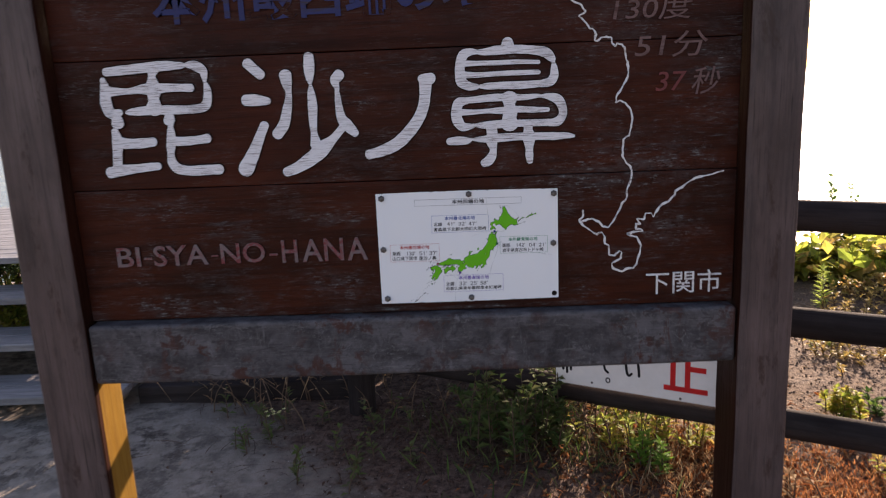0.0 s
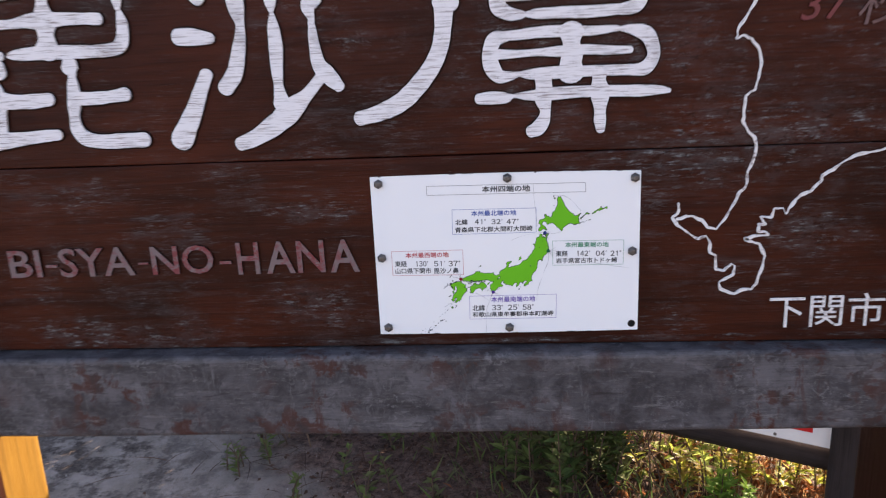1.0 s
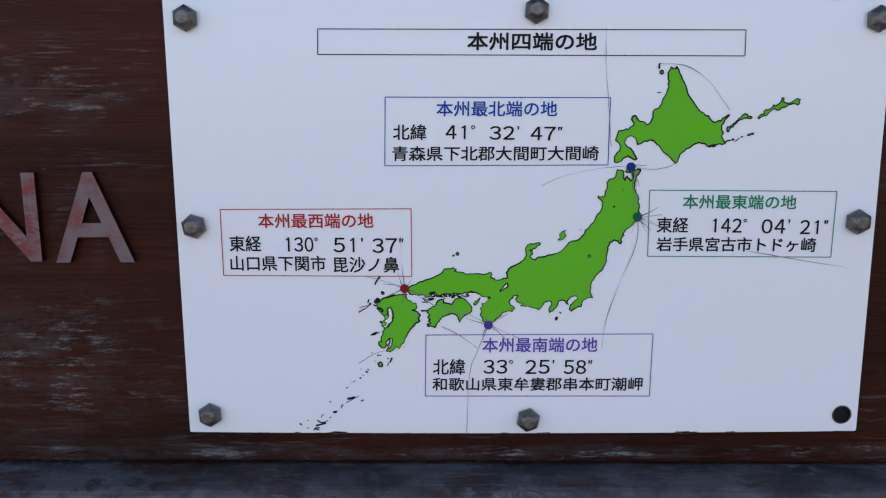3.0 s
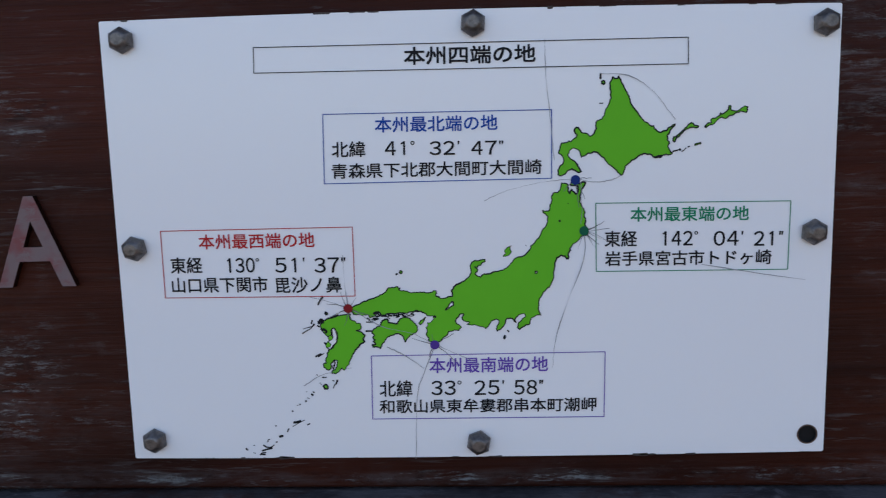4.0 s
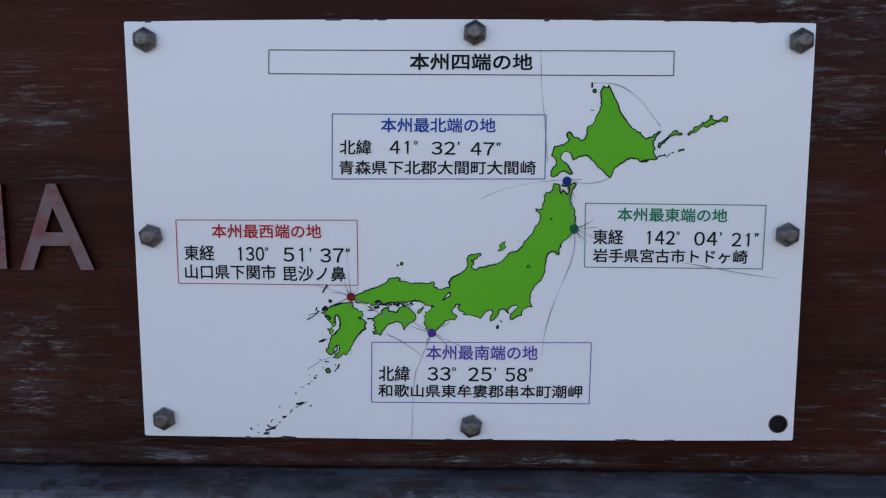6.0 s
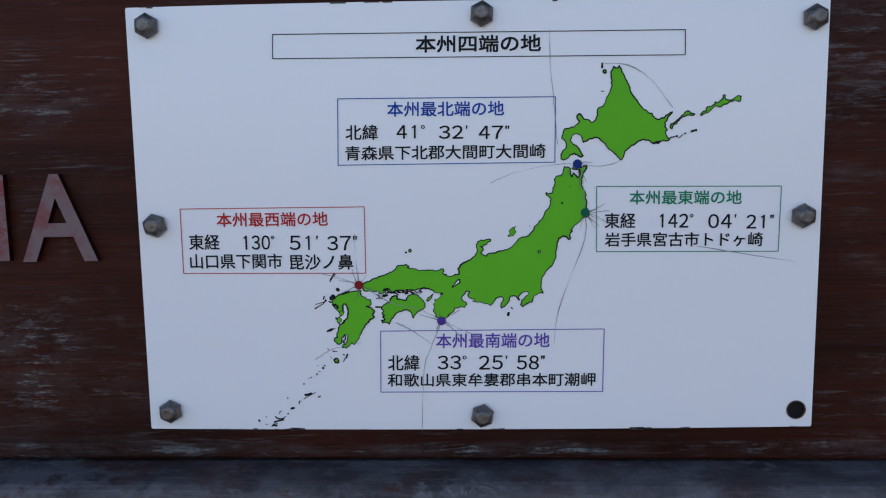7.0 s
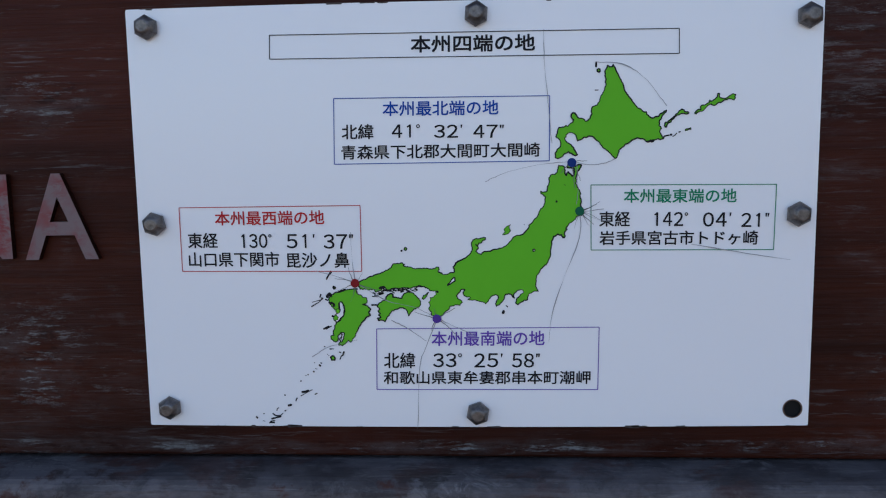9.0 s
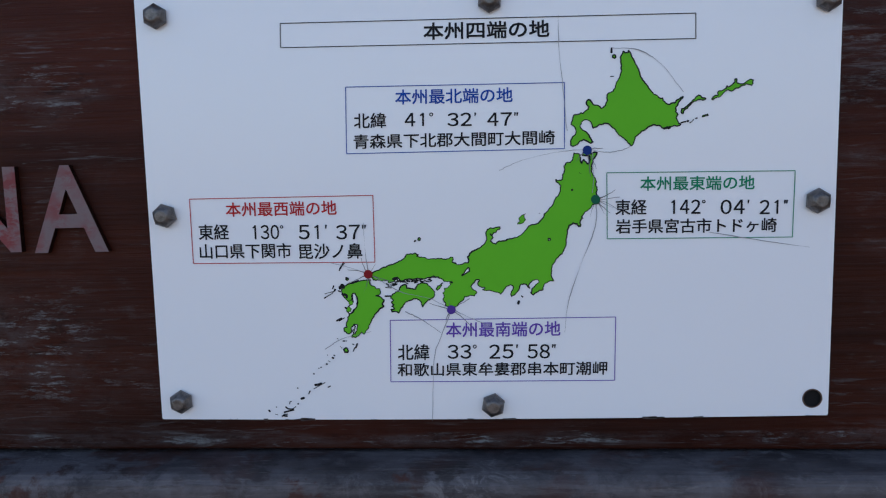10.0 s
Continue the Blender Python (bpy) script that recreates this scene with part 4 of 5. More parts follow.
KYUSHU_EAST = [(-1047, -533), (-1018, -516), (-975, -509), (-932, -495), (-882, -489), (-850, -486), (-855, -511), (-834, -532), (-813, -550), (-781, -554), (-776, -576), (-786, -598), (-811, -607), (-780, -616), (-752, -641), (-767, -663), (-756, -689), (-789, -706), (-819, -742), (-849, -785), (-869, -828), (-880, -857), (-909, -897), (-930, -879), (-953, -908), (-975, -922), (-1003, -919)]
KYUSHU_WEST = [(-991, -893), (-980, -864), (-972, -835), (-986, -823), (-1008, -849), (-1009, -886), (-1024, -893), (-1059, -871), (-1061, -849), (-1037, -842), (-1040, -805), (-1030, -769), (-1014, -740), (-983, -726), (-960, -690), (-949, -654), (-961, -606), (-978, -586), (-995, -600), (-991, -635), (-1016, -649), (-1050, -617), (-1056, -588), (-1070, -566), (-1059, -547)]
HOKKAIDO_EAST = [(995, 1112), (1009, 1099), (1027, 1099), (1035, 1117), (1045, 1101), (1058, 1068), (1092, 1008), (1113, 948), (1148, 888), (1195, 827), (1216, 806), (1243, 790), (1256, 776), (1272, 781), (1277, 759), (1300, 742), (1327, 735), (1357, 744), (1388, 770), (1417, 789), (1406, 770), (1384, 743), (1365, 710), (1363, 684), (1382, 659), (1373, 654), (1373, 630), (1387, 600), (1401, 596), (1387, 583), (1361, 587), (1334, 577), (1314, 564), (1307, 580), (1287, 564), (1273, 571), (1240, 589), (1219, 595), (1179, 582), (1132, 554), (1092, 520), (1079, 494), (1070, 467), (1053, 449)]
HOKKAIDO_SOUTH = [(1032, 474), (991, 513), (950, 554), (930, 577), (902, 605), (868, 615), (828, 606), (785, 580), (774, 614), (757, 636), (726, 644), (703, 628), (693, 602), (713, 568), (740, 554), (761, 519), (785, 485), (761, 479), (741, 493), (720, 504), (686, 487), (673, 467), (646, 456), (625, 467), (628, 501), (645, 528), (663, 548), (659, 589), (628, 614), (638, 636), (649, 677), (679, 683), (699, 693), (713, 685), (753, 715), (757, 735), (739, 755), (746, 778), (766, 780), (786, 748), (824, 740), (843, 720)]
HOKKAIDO_WEST = [(874, 739), (887, 773), (884, 813), (900, 826), (927, 836), (940, 858), (949, 898), (976, 944), (986, 977), (985, 1016), (978, 1063), (987, 1089)]
KUNASHIRI = [(1405, 690), (1408, 703), (1432, 712), (1461, 735), (1484, 762), (1504, 781), (1523, 794), (1544, 776), (1573, 766), (1551, 758), (1524, 763), (1491, 751), (1465, 725), (1445, 702), (1425, 689), (1417, 667), (1406, 672)]
ETOROFU = [(1615, 766), (1630, 783), (1659, 787), (1656, 811), (1683, 818), (1715, 834), (1719, 853), (1728, 843), (1761, 865), (1771, 875), (1773, 899), (1787, 895), (1790, 868), (1821, 861), (1847, 874), (1873, 892), (1899, 889), (1896, 860), (1887, 849), (1854, 861), (1821, 851), (1788, 835), (1756, 816), (1729, 826), (1696, 804), (1664, 774), (1637, 769), (1624, 756)]
SADO = [(240, -94), (261, -71), (251, -50), (275, -29), (298, -18), (288, -43), (298, -64), (281, -85), (261, -92)]
AWAJI = [(-365, -563), (-353, -540), (-332, -530), (-313, -516), (-322, -538), (-339, -559), (-354, -573)]
YAKUSHIMA = [(-1070, -1013), (-1058, -1001), (-1041, -1004), (-1033, -1019), (-1042, -1036), (-1062, -1036)]
RISHIRI = [(921, 1081), (929, 1090), (942, 1087), (945, 1074), (934, 1065), (923, 1069)]
SHIKOTAN = [(1551, 640), (1553, 651), (1588, 661), (1592, 650)]
BIWA = [(-172, -468), (-154, -447), (-126, -408), (-115, -411), (-115, -433), (-148, -454)]
INAWASHIRO = [(461, -202), (475, -202), (476, -216), (462, -218)]
OMURA_BAY = [(-988, -589), (-966, -586), (-949, -644), (-957, -688), (-1005, -740), (-1034, -721), (-1023, -685), (-999, -671), (-982, -646)]
KAGOSHIMA_BAY = [(-982, -816), (-957, -823), (-963, -861), (-979, -894), (-996, -875), (-979, -850)]
DOTS = [(744, 427), (803, 74), (-865, -444), (-255, -719)]
BOLTS = [(-2339, 1454), (63, 1490), (2388, 1421), (-2364, 19), (2362, 33), (-2328, -1401), (44, -1444)]
# Each caption frame as it was drawn, and as it sits on the plate: its four corners from the lower one at x0 round to the upper one.
FRAMES = [(-1431, 1196, 1499, 1373), (-985, 439, 588, 921), (-2179, -340, -810, 143), (886, -224, 2209, 255), (-722, -1274, 949, -796)]
SEATED = [[(-1442, 1210), (1498, 1183), (1495, 1356), (-1436, 1380)], [(-992, 443), (582, 442), (585, 907), (-981, 919)], [(-2176, -343), (-811, -355), (-810, 137), (-2176, 138)],
          [(887, -213), (2199, -224), (2205, 248), (883, 263)], [(-721, -1264), (943, -1267), (950, -790), (-712, -794)]]


def seated(n):
    """Takes places in a drawn caption frame to where that frame sits on the plate."""
    (x0, z0, x1, z1), (a, b, c, d) = FRAMES[n], [np.array(q) / 10000 for q in SEATED[n]]

    def moved(x, z):
        u, v = (x * 10000 - x0) / (x1 - x0), (z * 10000 - z0) / (z1 - z0)
        u, v = np.asarray(u)[..., None], np.asarray(v)[..., None]
        at = (1 - v) * ((1 - u) * a + u * b) + v * ((1 - u) * d + u * c)
        return at[..., 0], at[..., 1]
    return moved


HONSHU = HONSHU_WEST + HONSHU_NORTH + HONSHU_TIP + HONSHU_EAST + HONSHU_SOUTH + HONSHU_INLAND
for n, shore in enumerate((HOKKAIDO_EAST + HOKKAIDO_SOUTH + HOKKAIDO_WEST, HONSHU, SHIKOKU, KYUSHU_EAST + KYUSHU_WEST, KUNASHIRI, ETOROFU, SADO, AWAJI, YAKUSHIMA, RISHIRI, SHIKOTAN)):
    island(shore, n)
for n, shore in enumerate((BIWA, INAWASHIRO, OMURA_BAY, KAGOSHIMA_BAY)):
    island(shore, n, PLATE, 0.0002, "lake")

ISLETS = [
    [(-1048, -351), (-1059, -372), (-1078, -401)],
    [(-1031, -466), (-1024, -476)],
    [(-1127, -529), (-1133, -547)],
    [(-1112, -555), (-1127, -570), (-1148, -575), (-1174, -581), (-1192, -586)],
    [(-1091, -566), (-1077, -573)],
    [(-1087, -533), (-1070, -527)],
    [(-1114, -793), (-1092, -781), (-1073, -773)],
    [(-1066, -590), (-1055, -605)],
    [(-1050, -614), (-1033, -620)],
    [(-1046, -692), (-1027, -704)],
    [(-1036, -712), (-1010, -701)],
    [(-1026, -730), (-997, -718), (-970, -704)],
    [(-1002, -660), (-981, -669)],
    [(-668, -491), (-643, -477)],
    [(-666, -508), (-638, -500)],
    [(-721, -536), (-692, -542)],
    [(-699, -527), (-678, -534)],
    [(-731, -519), (-715, -528)],
    [(-628, -506), (-606, -500), (-590, -506)],
    [(-581, -495), (-557, -504)],
    [(-550, -492), (-519, -501)],
    [(-510, -487), (-493, -496)],
    [(-479, -502), (-458, -510)],
    [(-451, -496), (-416, -508), (-395, -500)],
    [(-522, -513), (-502, -507)],
    [(-586, -515), (-570, -521)],
    [(-416, -491), (-400, -497)],
    [(-811, -607), (-787, -613)],
    [(-740, -614), (-694, -609)],
    [(-254, -510), (-243, -518)],
    [(398, -18), (402, -21)],
    [(264, -624), (273, -632)],
    [(239, -683), (245, -661)],
    [(691, 267), (697, 263)],
    [(633, 149), (638, 144)],
    [(-240, -365), (-217, -376)],
    [(42, -162), (50, -173)],
    [(676, -111), (693, -120)],
    [(702, -49), (712, -62)],
    [(915, 1135), (914, 1104)],
    [(909, 940), (930, 940)],
    [(1404, 604), (1420, 608), (1437, 611)],
    [(1447, 615), (1455, 614)],
    [(1464, 602), (1477, 609), (1490, 623)],
    [(1507, 632), (1514, 634)],
    [(1202, 817), (1227, 798)],
    [(1243, 785), (1273, 776)],
    [(1284, 567), (1308, 572), (1330, 577)],
    [(-1113, -927), (-1109, -930)],
    [(-1092, -990), (-1084, -998)],
    [(-985, -999), (-998, -1028)],
    [(-965, -969), (-977, -999)],
    [(-1070, -947), (-1062, -947)],
    [(-1052, -947), (-1045, -947)],
    [(-998, -972), (-992, -974)],
    [(-1195, -1053), (-1191, -1054)],
    [(-1145, -1055), (-1139, -1058)],
    [(-1158, -1072), (-1149, -1078)],
    [(-1187, -1099), (-1178, -1103)],
    [(-1204, -1122), (-1199, -1124)],
    [(-1266, -1154), (-1261, -1154)],
    [(-1248, -1147), (-1245, -1147)],
    [(-1305, -1197), (-1302, -1197)],
    [(-1307, -1313), (-1280, -1298), (-1255, -1284), (-1221, -1266)],
    [(-1300, -1283), (-1274, -1281), (-1247, -1272)],
    [(-1200, -1302), (-1181, -1293)],
    [(-1348, -1352), (-1342, -1334), (-1337, -1331)],
    [(-1409, -1390), (-1385, -1384)],
    [(-1437, -1431), (-1430, -1429)],
    [(-1433, -1307), (-1430, -1307)],
    [(-1500, -1429), (-1495, -1414), (-1484, -1408)],
    [(-1531, -1453), (-1510, -1468), (-1476, -1468), (-1455, -1453)],
    [(-1542, -1495), (-1511, -1486), (-1471, -1477)],
    [(-1561, -1528), (-1546, -1513), (-1519, -1510)],
    [(-1552, -1522), (-1523, -1525)],
    [(-1610, -1511), (-1596, -1514)],
    [(-1603, -1454), (-1600, -1454)],
    [(-1661, -1479), (-1653, -1488)],
]
# Islands large enough to show as dark clusters: width in tenths of a millimetre, and line.
CLUSTERS = [(26, [(-1198, -619), (-1171, -602), (-1136, -582), (-1120, -554)]), (30, [(-1078, -410), (-1061, -385), (-1043, -363)]), (28, [(-1081, -550), (-1061, -522), (-1048, -545)]),
            (18, [(-1012, -517), (-978, -503), (-937, -492)]), (22, [(-1051, -589), (-1029, -605), (-1032, -619)]), (20, [(-1095, -792), (-1056, -772)]), (30, [(-682, -485), (-661, -476), (-646, -495)]),
            (24, [(-687, -520), (-652, -522), (-682, -531)]), (22, [(-630, -503), (-592, -509), (-558, -500)]), (20, [(-544, -503), (-496, -495), (-462, -489)]), (14, [(-423, -495), (-393, -476), (-368, -478)]),
            (20, [(-448, -509), (-406, -506)]), (18, [(-737, -545), (-698, -550)]), (16, [(-745, -611), (-703, -611)]), (20, [(-514, -206), (-506, -201)])]
for k, (wide, line) in enumerate(CLUSTERS):
    part("islet", joined([ribbon([(x / 10000, z / 10000) for x, z in line], wide / 20000, PLATE_Y - 0.00045, PLATE_Y - 0.00045, uneven=0.9, per=5, seed=k + 90)]), INK, plate, "small black printed islet")
for k, (x, z, r) in enumerate(((-1023, -478, 10), (-1001, -655, 16), (-1018, -707, 18), (-480, -190, 11))):
    island([(x + r * math.cos(w), z + r * math.sin(w)) for w in (0.2, 1.3, 2.2, 3.3, 4.3, 5.4)], 60 + k, MAP_GREEN, 0.0004 if k in (1, 2) else 0.0)

for k, line in enumerate(ISLETS):
    part("islet", joined([ribbon([(x / 10000, z / 10000) for x, z in line], 0.0007 + 0.0007 * ((k * 7) % 5) / 5, PLATE_Y - 0.0004, PLATE_Y - 0.0004, uneven=0.6, per=4, seed=k)]), INK, plate, "small black printed islet")

CRACKS = [
    [(542, 1373), (547, 1137), (579, 818), (600, 568)],
    [(751, 436), (502, 415), (256, 358), (116, 298)],
    [(751, 436), (869, 409), (991, 423), (1052, 447)],
    [(911, 1137), (1103, 1117), (1264, 1012), (1367, 883), (1416, 818)],
    [(806, 73), (800, -126), (689, -419), (607, -674), (578, -898)],
    [(806, 73), (914, 18), (1016, -4)],
    [(806, 73), (873, -35), (923, -107)],
    [(1613, -178), (1982, -245), (2317, -299)],
    [(-249, -714), (-338, -926), (-392, -1101), (-415, -1568)],
    [(-249, -714), (-131, -775), (37, -851)],
    [(-861, -437), (-1013, -388), (-1148, -352)],
    [(-861, -437), (-882, -274), (-888, -62)],
    [(-861, -437), (-636, -576), (-425, -630), (-249, -714)],
    [(-597, -728), (-471, -794), (-337, -891)],
    [(780, 411), (789, 247), (781, 123)],
    [(815, 65), (974, 88)],
    [(-1207, -1007), (-1075, -929), (-858, -878)],
]
# Short cracks that radiate from the four markers: marker, and where each ends beside it.
RAYS = [(3, (-163, 50)), (3, (146, -127)), (3, (-41, -90)), (3, (-17, 79)), (3, (137, 79)), (2, (-150, 37)), (2, (-47, 122)), (2, (206, -65)), (2, (19, -84)), (2, (-37, -140)),
        (2, (56, 75)), (2, (-150, -65)), (0, (66, -133)), (0, (-83, -83)), (0, (110, 12)), (0, (24, -190)), (1, (145, 66)), (1, (166, -79)), (1, (104, -100)), (1, (-40, -125))]
LONG_CRACKS = len(CRACKS)
for k, (n, (dx, dz)) in enumerate(RAYS):
    x, z = DOTS[n]
    bend = 9 * math.sin(k * 2.3)
    CRACKS.append([(x, z), (x + dx * 0.5 - dz * bend / 150, z + dz * 0.5 + dx * bend / 150), (x + dx, z + dz)])
for k, line in enumerate(CRACKS):
    crooked = [tuple(q) for q in smoothed([(x / 10000, z / 10000) for x, z in line], 7)]
    crooked = [(x + 0.00045 * noise.noise(Vector((x * 400, z * 400, k))), z + 0.00045 * noise.noise(Vector((x * 400, z * 400, k + 40)))) for x, z in crooked]
    deep = k >= LONG_CRACKS
    part("hairline_crack", joined([ribbon(crooked, 0.00056 if deep else 0.00046, PLATE_Y - 0.0006, PLATE_Y - 0.0006, uneven=0.7, per=1, seed=k, taper=(1.25, 0.35) if deep else (1.1, 0.7))]), CRACK_DARK if deep else CRACK, plate, "fine grey crack in the white coating")

for name, (x, z), m in (("north_dot", DOTS[0], DOT_BLUE), ("east_dot", DOTS[1], DOT_GREEN), ("west_dot", DOTS[2], DOT_RED), ("south_dot", DOTS[3], DOT_PURPLE)):
    disc = bmesh.new()
    bmesh.ops.create_circle(disc, cap_ends=True, radius=0.0033, segments=24, matrix=pose(x / 10000, PLATE_Y - 0.0008, z / 10000, 90, 0, 0))
    part("map_dot", disc, m, plate, "round printed marker")

for corners, m in zip(SEATED, (INK, INK_BLUE, INK_RED, INK_GREEN, INK_PURPLE)):
    c = [(x / 10000, z / 10000) for x, z in corners]
    part("caption_frame", joined([ribbon([c[i], c[(i + 1) % 4]], 0.00058, PLATE_Y - 0.0005, PLATE_Y - 0.0005, ends=False, per=1, uneven=0.0) for i in range(4)]), m, plate, "thin printed frame round a caption")

WORDS = [
    ("本州四端の地", -401, 1231, 483, 1350),
    ("本州最北端の地", -624, 788, 218, 894),
    ("北緯", -927, 622, -695, 730),
    ("41°", -563, 628, -349, 724),
    ("32’", -254, 623, -36, 718),
    ("47”", 33, 618, 258, 713),
    ("青森県下北郡大間町大間崎", -932, 473, 519, 576),
    ("本州最西端の地", -1909, 8, -1083, 111),
    ("東経", -2124, -162, -1897, -49),
    ("130°", -1735, -163, -1483, -59),
    ("51’", -1377, -167, -1152, -63),
    ("37”", -1097, -171, -869, -67),
    ("山口県下関市", -2124, -304, -1434, -194),
    ("毘沙ノ鼻", -1375, -313, -903, -201),
    ("本州最東端の地", 1125, 124, 1929, 224),
    ("東経", 947, -50, 1169, 60),
    ("142°", 1324, -47, 1590, 54),
    ("04’", 1691, -52, 1903, 50),
    ("21”", 1967, -55, 2166, 46),
    ("岩手県宮古市トドヶ崎", 949, -186, 2094, -83),
    ("本州最南端の地", -303, -932, 544, -821),
    ("北緯", -666, -1105, -430, -984),
    ("33°", -297, -1098, -71, -991),
    ("25’", 14, -1100, 239, -993),
    ("58”", 299, -1102, 511, -995),
    ("和歌山県東牟婁郡串本町潮岬", -669, -1231, 892, -1130),
]
HEADING_INK = {"本州最北端の地": INK_BLUE, "本州最西端の地": INK_RED, "本州最東端の地": INK_GREEN, "本州最南端の地": INK_PURPLE}
ROW_ENDS = (1, 7, 14, 20, 26)
for k, (text, x0, z0, x1, z1) in enumerate(WORDS):
    seat = seated(next(n for n, end in enumerate(ROW_ENDS) if k < end))
    box = (x0 / 10000, z0 / 10000, x1 / 10000, z1 / 10000)
    if text[0].isdigit():
        figures("printed_line", text, *box, PLATE_Y - 0.0005, INK, plate, "printed figures", seat)
    else:
        lettering("printed_line", text, *box, PLATE_Y - 0.0005, HEADING_INK.get(text, INK), plate, "printed characters", weight=0.00026 if k == 0 else 0.00015, warp=seat)


def bolt_head():
    """A tall hexagonal head whose six sides slope in to a small round worn face, on a short collar."""
    bm = bmesh.new()
    sides = 24
    rows = []
    for r, y, round_off in ((0.0080, 0.0, 0.0), (0.0088, -0.0006, 0.0), (0.0091, -0.0012, 0.0), (0.0091, -0.0036, 0.05), (0.0080, -0.0058, 0.25), (0.0064, -0.0078, 0.6), (0.0050, -0.0090, 1.0), (0.0040, -0.0094, 1.0)):
        row = []
        for k in range(sides):
            w = 2 * math.pi * k / sides
            flat = math.cos(math.pi / 6) / math.cos((w % (math.pi / 3)) - math.pi / 6)
            q = r * (flat * (1 - round_off) + 0.95 * round_off)
            row.append(bm.verts.new((q * math.cos(w), y, q * math.sin(w))))
        rows.append(row)
    for a, b in zip(rows, rows[1:]):
        for k in range(sides):
            bm.faces.new((a[k], a[(k + 1) % sides], b[(k + 1) % sides], b[k]))
    bm.faces.new(rows[-1])
    bmesh.ops.recalc_face_normals(bm, faces=bm.faces)
    return bm


first = None
for n, (x, z) in enumerate(BOLTS):
    if first is None:
        first = part("bolt", bolt_head(), STEEL, plate, "dull grey hexagonal bolt head")
        b = first
    else:
        b = tagged(new("bolt", first.data), "dull grey hexagonal bolt head")
        b.parent = plate
    b.matrix_basis = pose(x / 10000, PLATE_Y - 0.0002, z / 10000, 0, (30, 34, 28, 18, 32, 27, 40)[n], 0)

# ---- the fence behind the sign ----
FENCE_DIR = Vector((-0.879, 0.477, 0))
FENCE_AT = Vector((1.437, 0.684, 0))


def log(length, radius, seed, sides=18):
    path, radii = [], []
    for i in range(25):
        s = i / 24
        path.append((s * length, 0.004 * noise.noise(Vector((s * 5, seed, 0))), 0.004 * noise.noise(Vector((s * 5, seed, 9)))))
        radii.append(radius * (0.97 if i in (0, 24) else 1.0 + 0.03 * noise.noise(Vector((s * 9, seed, 4)))))
    v, f = tube(path, radii, sides)
    return [(x, y + 0.0025 * noise.noise(Vector((x * 3, y * 60, z * 60))), z * 1.08) for x, y, z in v], [], f


fence = thing("log_fence", FENCE_AT, "dark brown three-rail log fence behind the sign", "fence")
turn = math.degrees(math.atan2(FENCE_DIR.y, FENCE_DIR.x))
for z in (1.138, 0.712, 0.281):
    r = part("rail", log(4.9, 0.056, z), RAIL, fence, "dark weathered round rail", True)
    r.matrix_basis = pose(*(FENCE_DIR * -2.5), 0, 0, turn) @ Matrix.Translation((0, 0, z))
for s in (-1.7, 0.36, 2.26):
    v, e, f = log(1.62, 0.068, s)
    p = part("fence_post", (v, e, f), RAIL_POST, fence, "dark weathered round post", True)
    p.data.transform(Matrix.Rotation(-math.pi / 2, 4, "Y"))
    q = FENCE_DIR * s + Vector((FENCE_DIR.y, -FENCE_DIR.x, 0)) * -0.07
    p.location = (q.x, q.y, -0.35)

notice = thing("warning_notice", (0.426, 1.233, 0.330), "white painted warning board with red lettering, fixed to the log fence", "warning sign")
notice.rotation_euler = (0, 0, math.atan2(-FENCE_DIR.y, -FENCE_DIR.x))
part("board", block(0, 0.84, -0.068, -0.058, 0, 0.50, 0.002), SIGN_WHITE, notice, "white painted board")
lettering("red_word", "止", 0.485, 0.044, 0.665, 0.231, -0.0685, SIGN_RED, notice, "red hand-painted character", 0.0006, bold=0.019)
pts = [(0.243 + 0.009 * math.cos(k * math.pi / 9), 0.045 + 0.011 * math.sin(k * math.pi / 9)) for k in range(18)]
part("full_stop", joined([ribbon(pts, 0.005, -0.0688, -0.0688, ends=False, per=1, closed=True)]), INK, notice, "small black painted ring")
for k, line in enumerate((((0.036, 0.16), (0.036, 0.068)), ((0.054, 0.16), (0.054, 0.054)), ((0.072, 0.16), (0.072, 0.07)), ((0.222, 0.16), (0.228, 0.1), (0.243, 0.082)),
                         ((0.322, 0.16), (0.326, 0.1), (0.336, 0.082), (0.348, 0.092)), ((0.372, 0.16), (0.378, 0.12), (0.380, 0.085)))):
    part("painted_stroke", facing(joined([ribbon(line, 0.011, -0.0690, -0.0680, seed=k)])), INK, notice, "black painted stroke")
for x, z in ((0.17, 0.022), (0.555, 0.012), (0.03, 0.47), (0.8, 0.47)):
    disc = bmesh.new()
    bmesh.ops.create_uvsphere(disc, u_segments=10, v_segments=6, radius=0.006, matrix=Matrix.Translation((x, -0.068, z)) @ Matrix.Diagonal((1, 0.4, 1, 1)))
    part("nail_head", disc, STEEL, notice, "grey nail head", True)

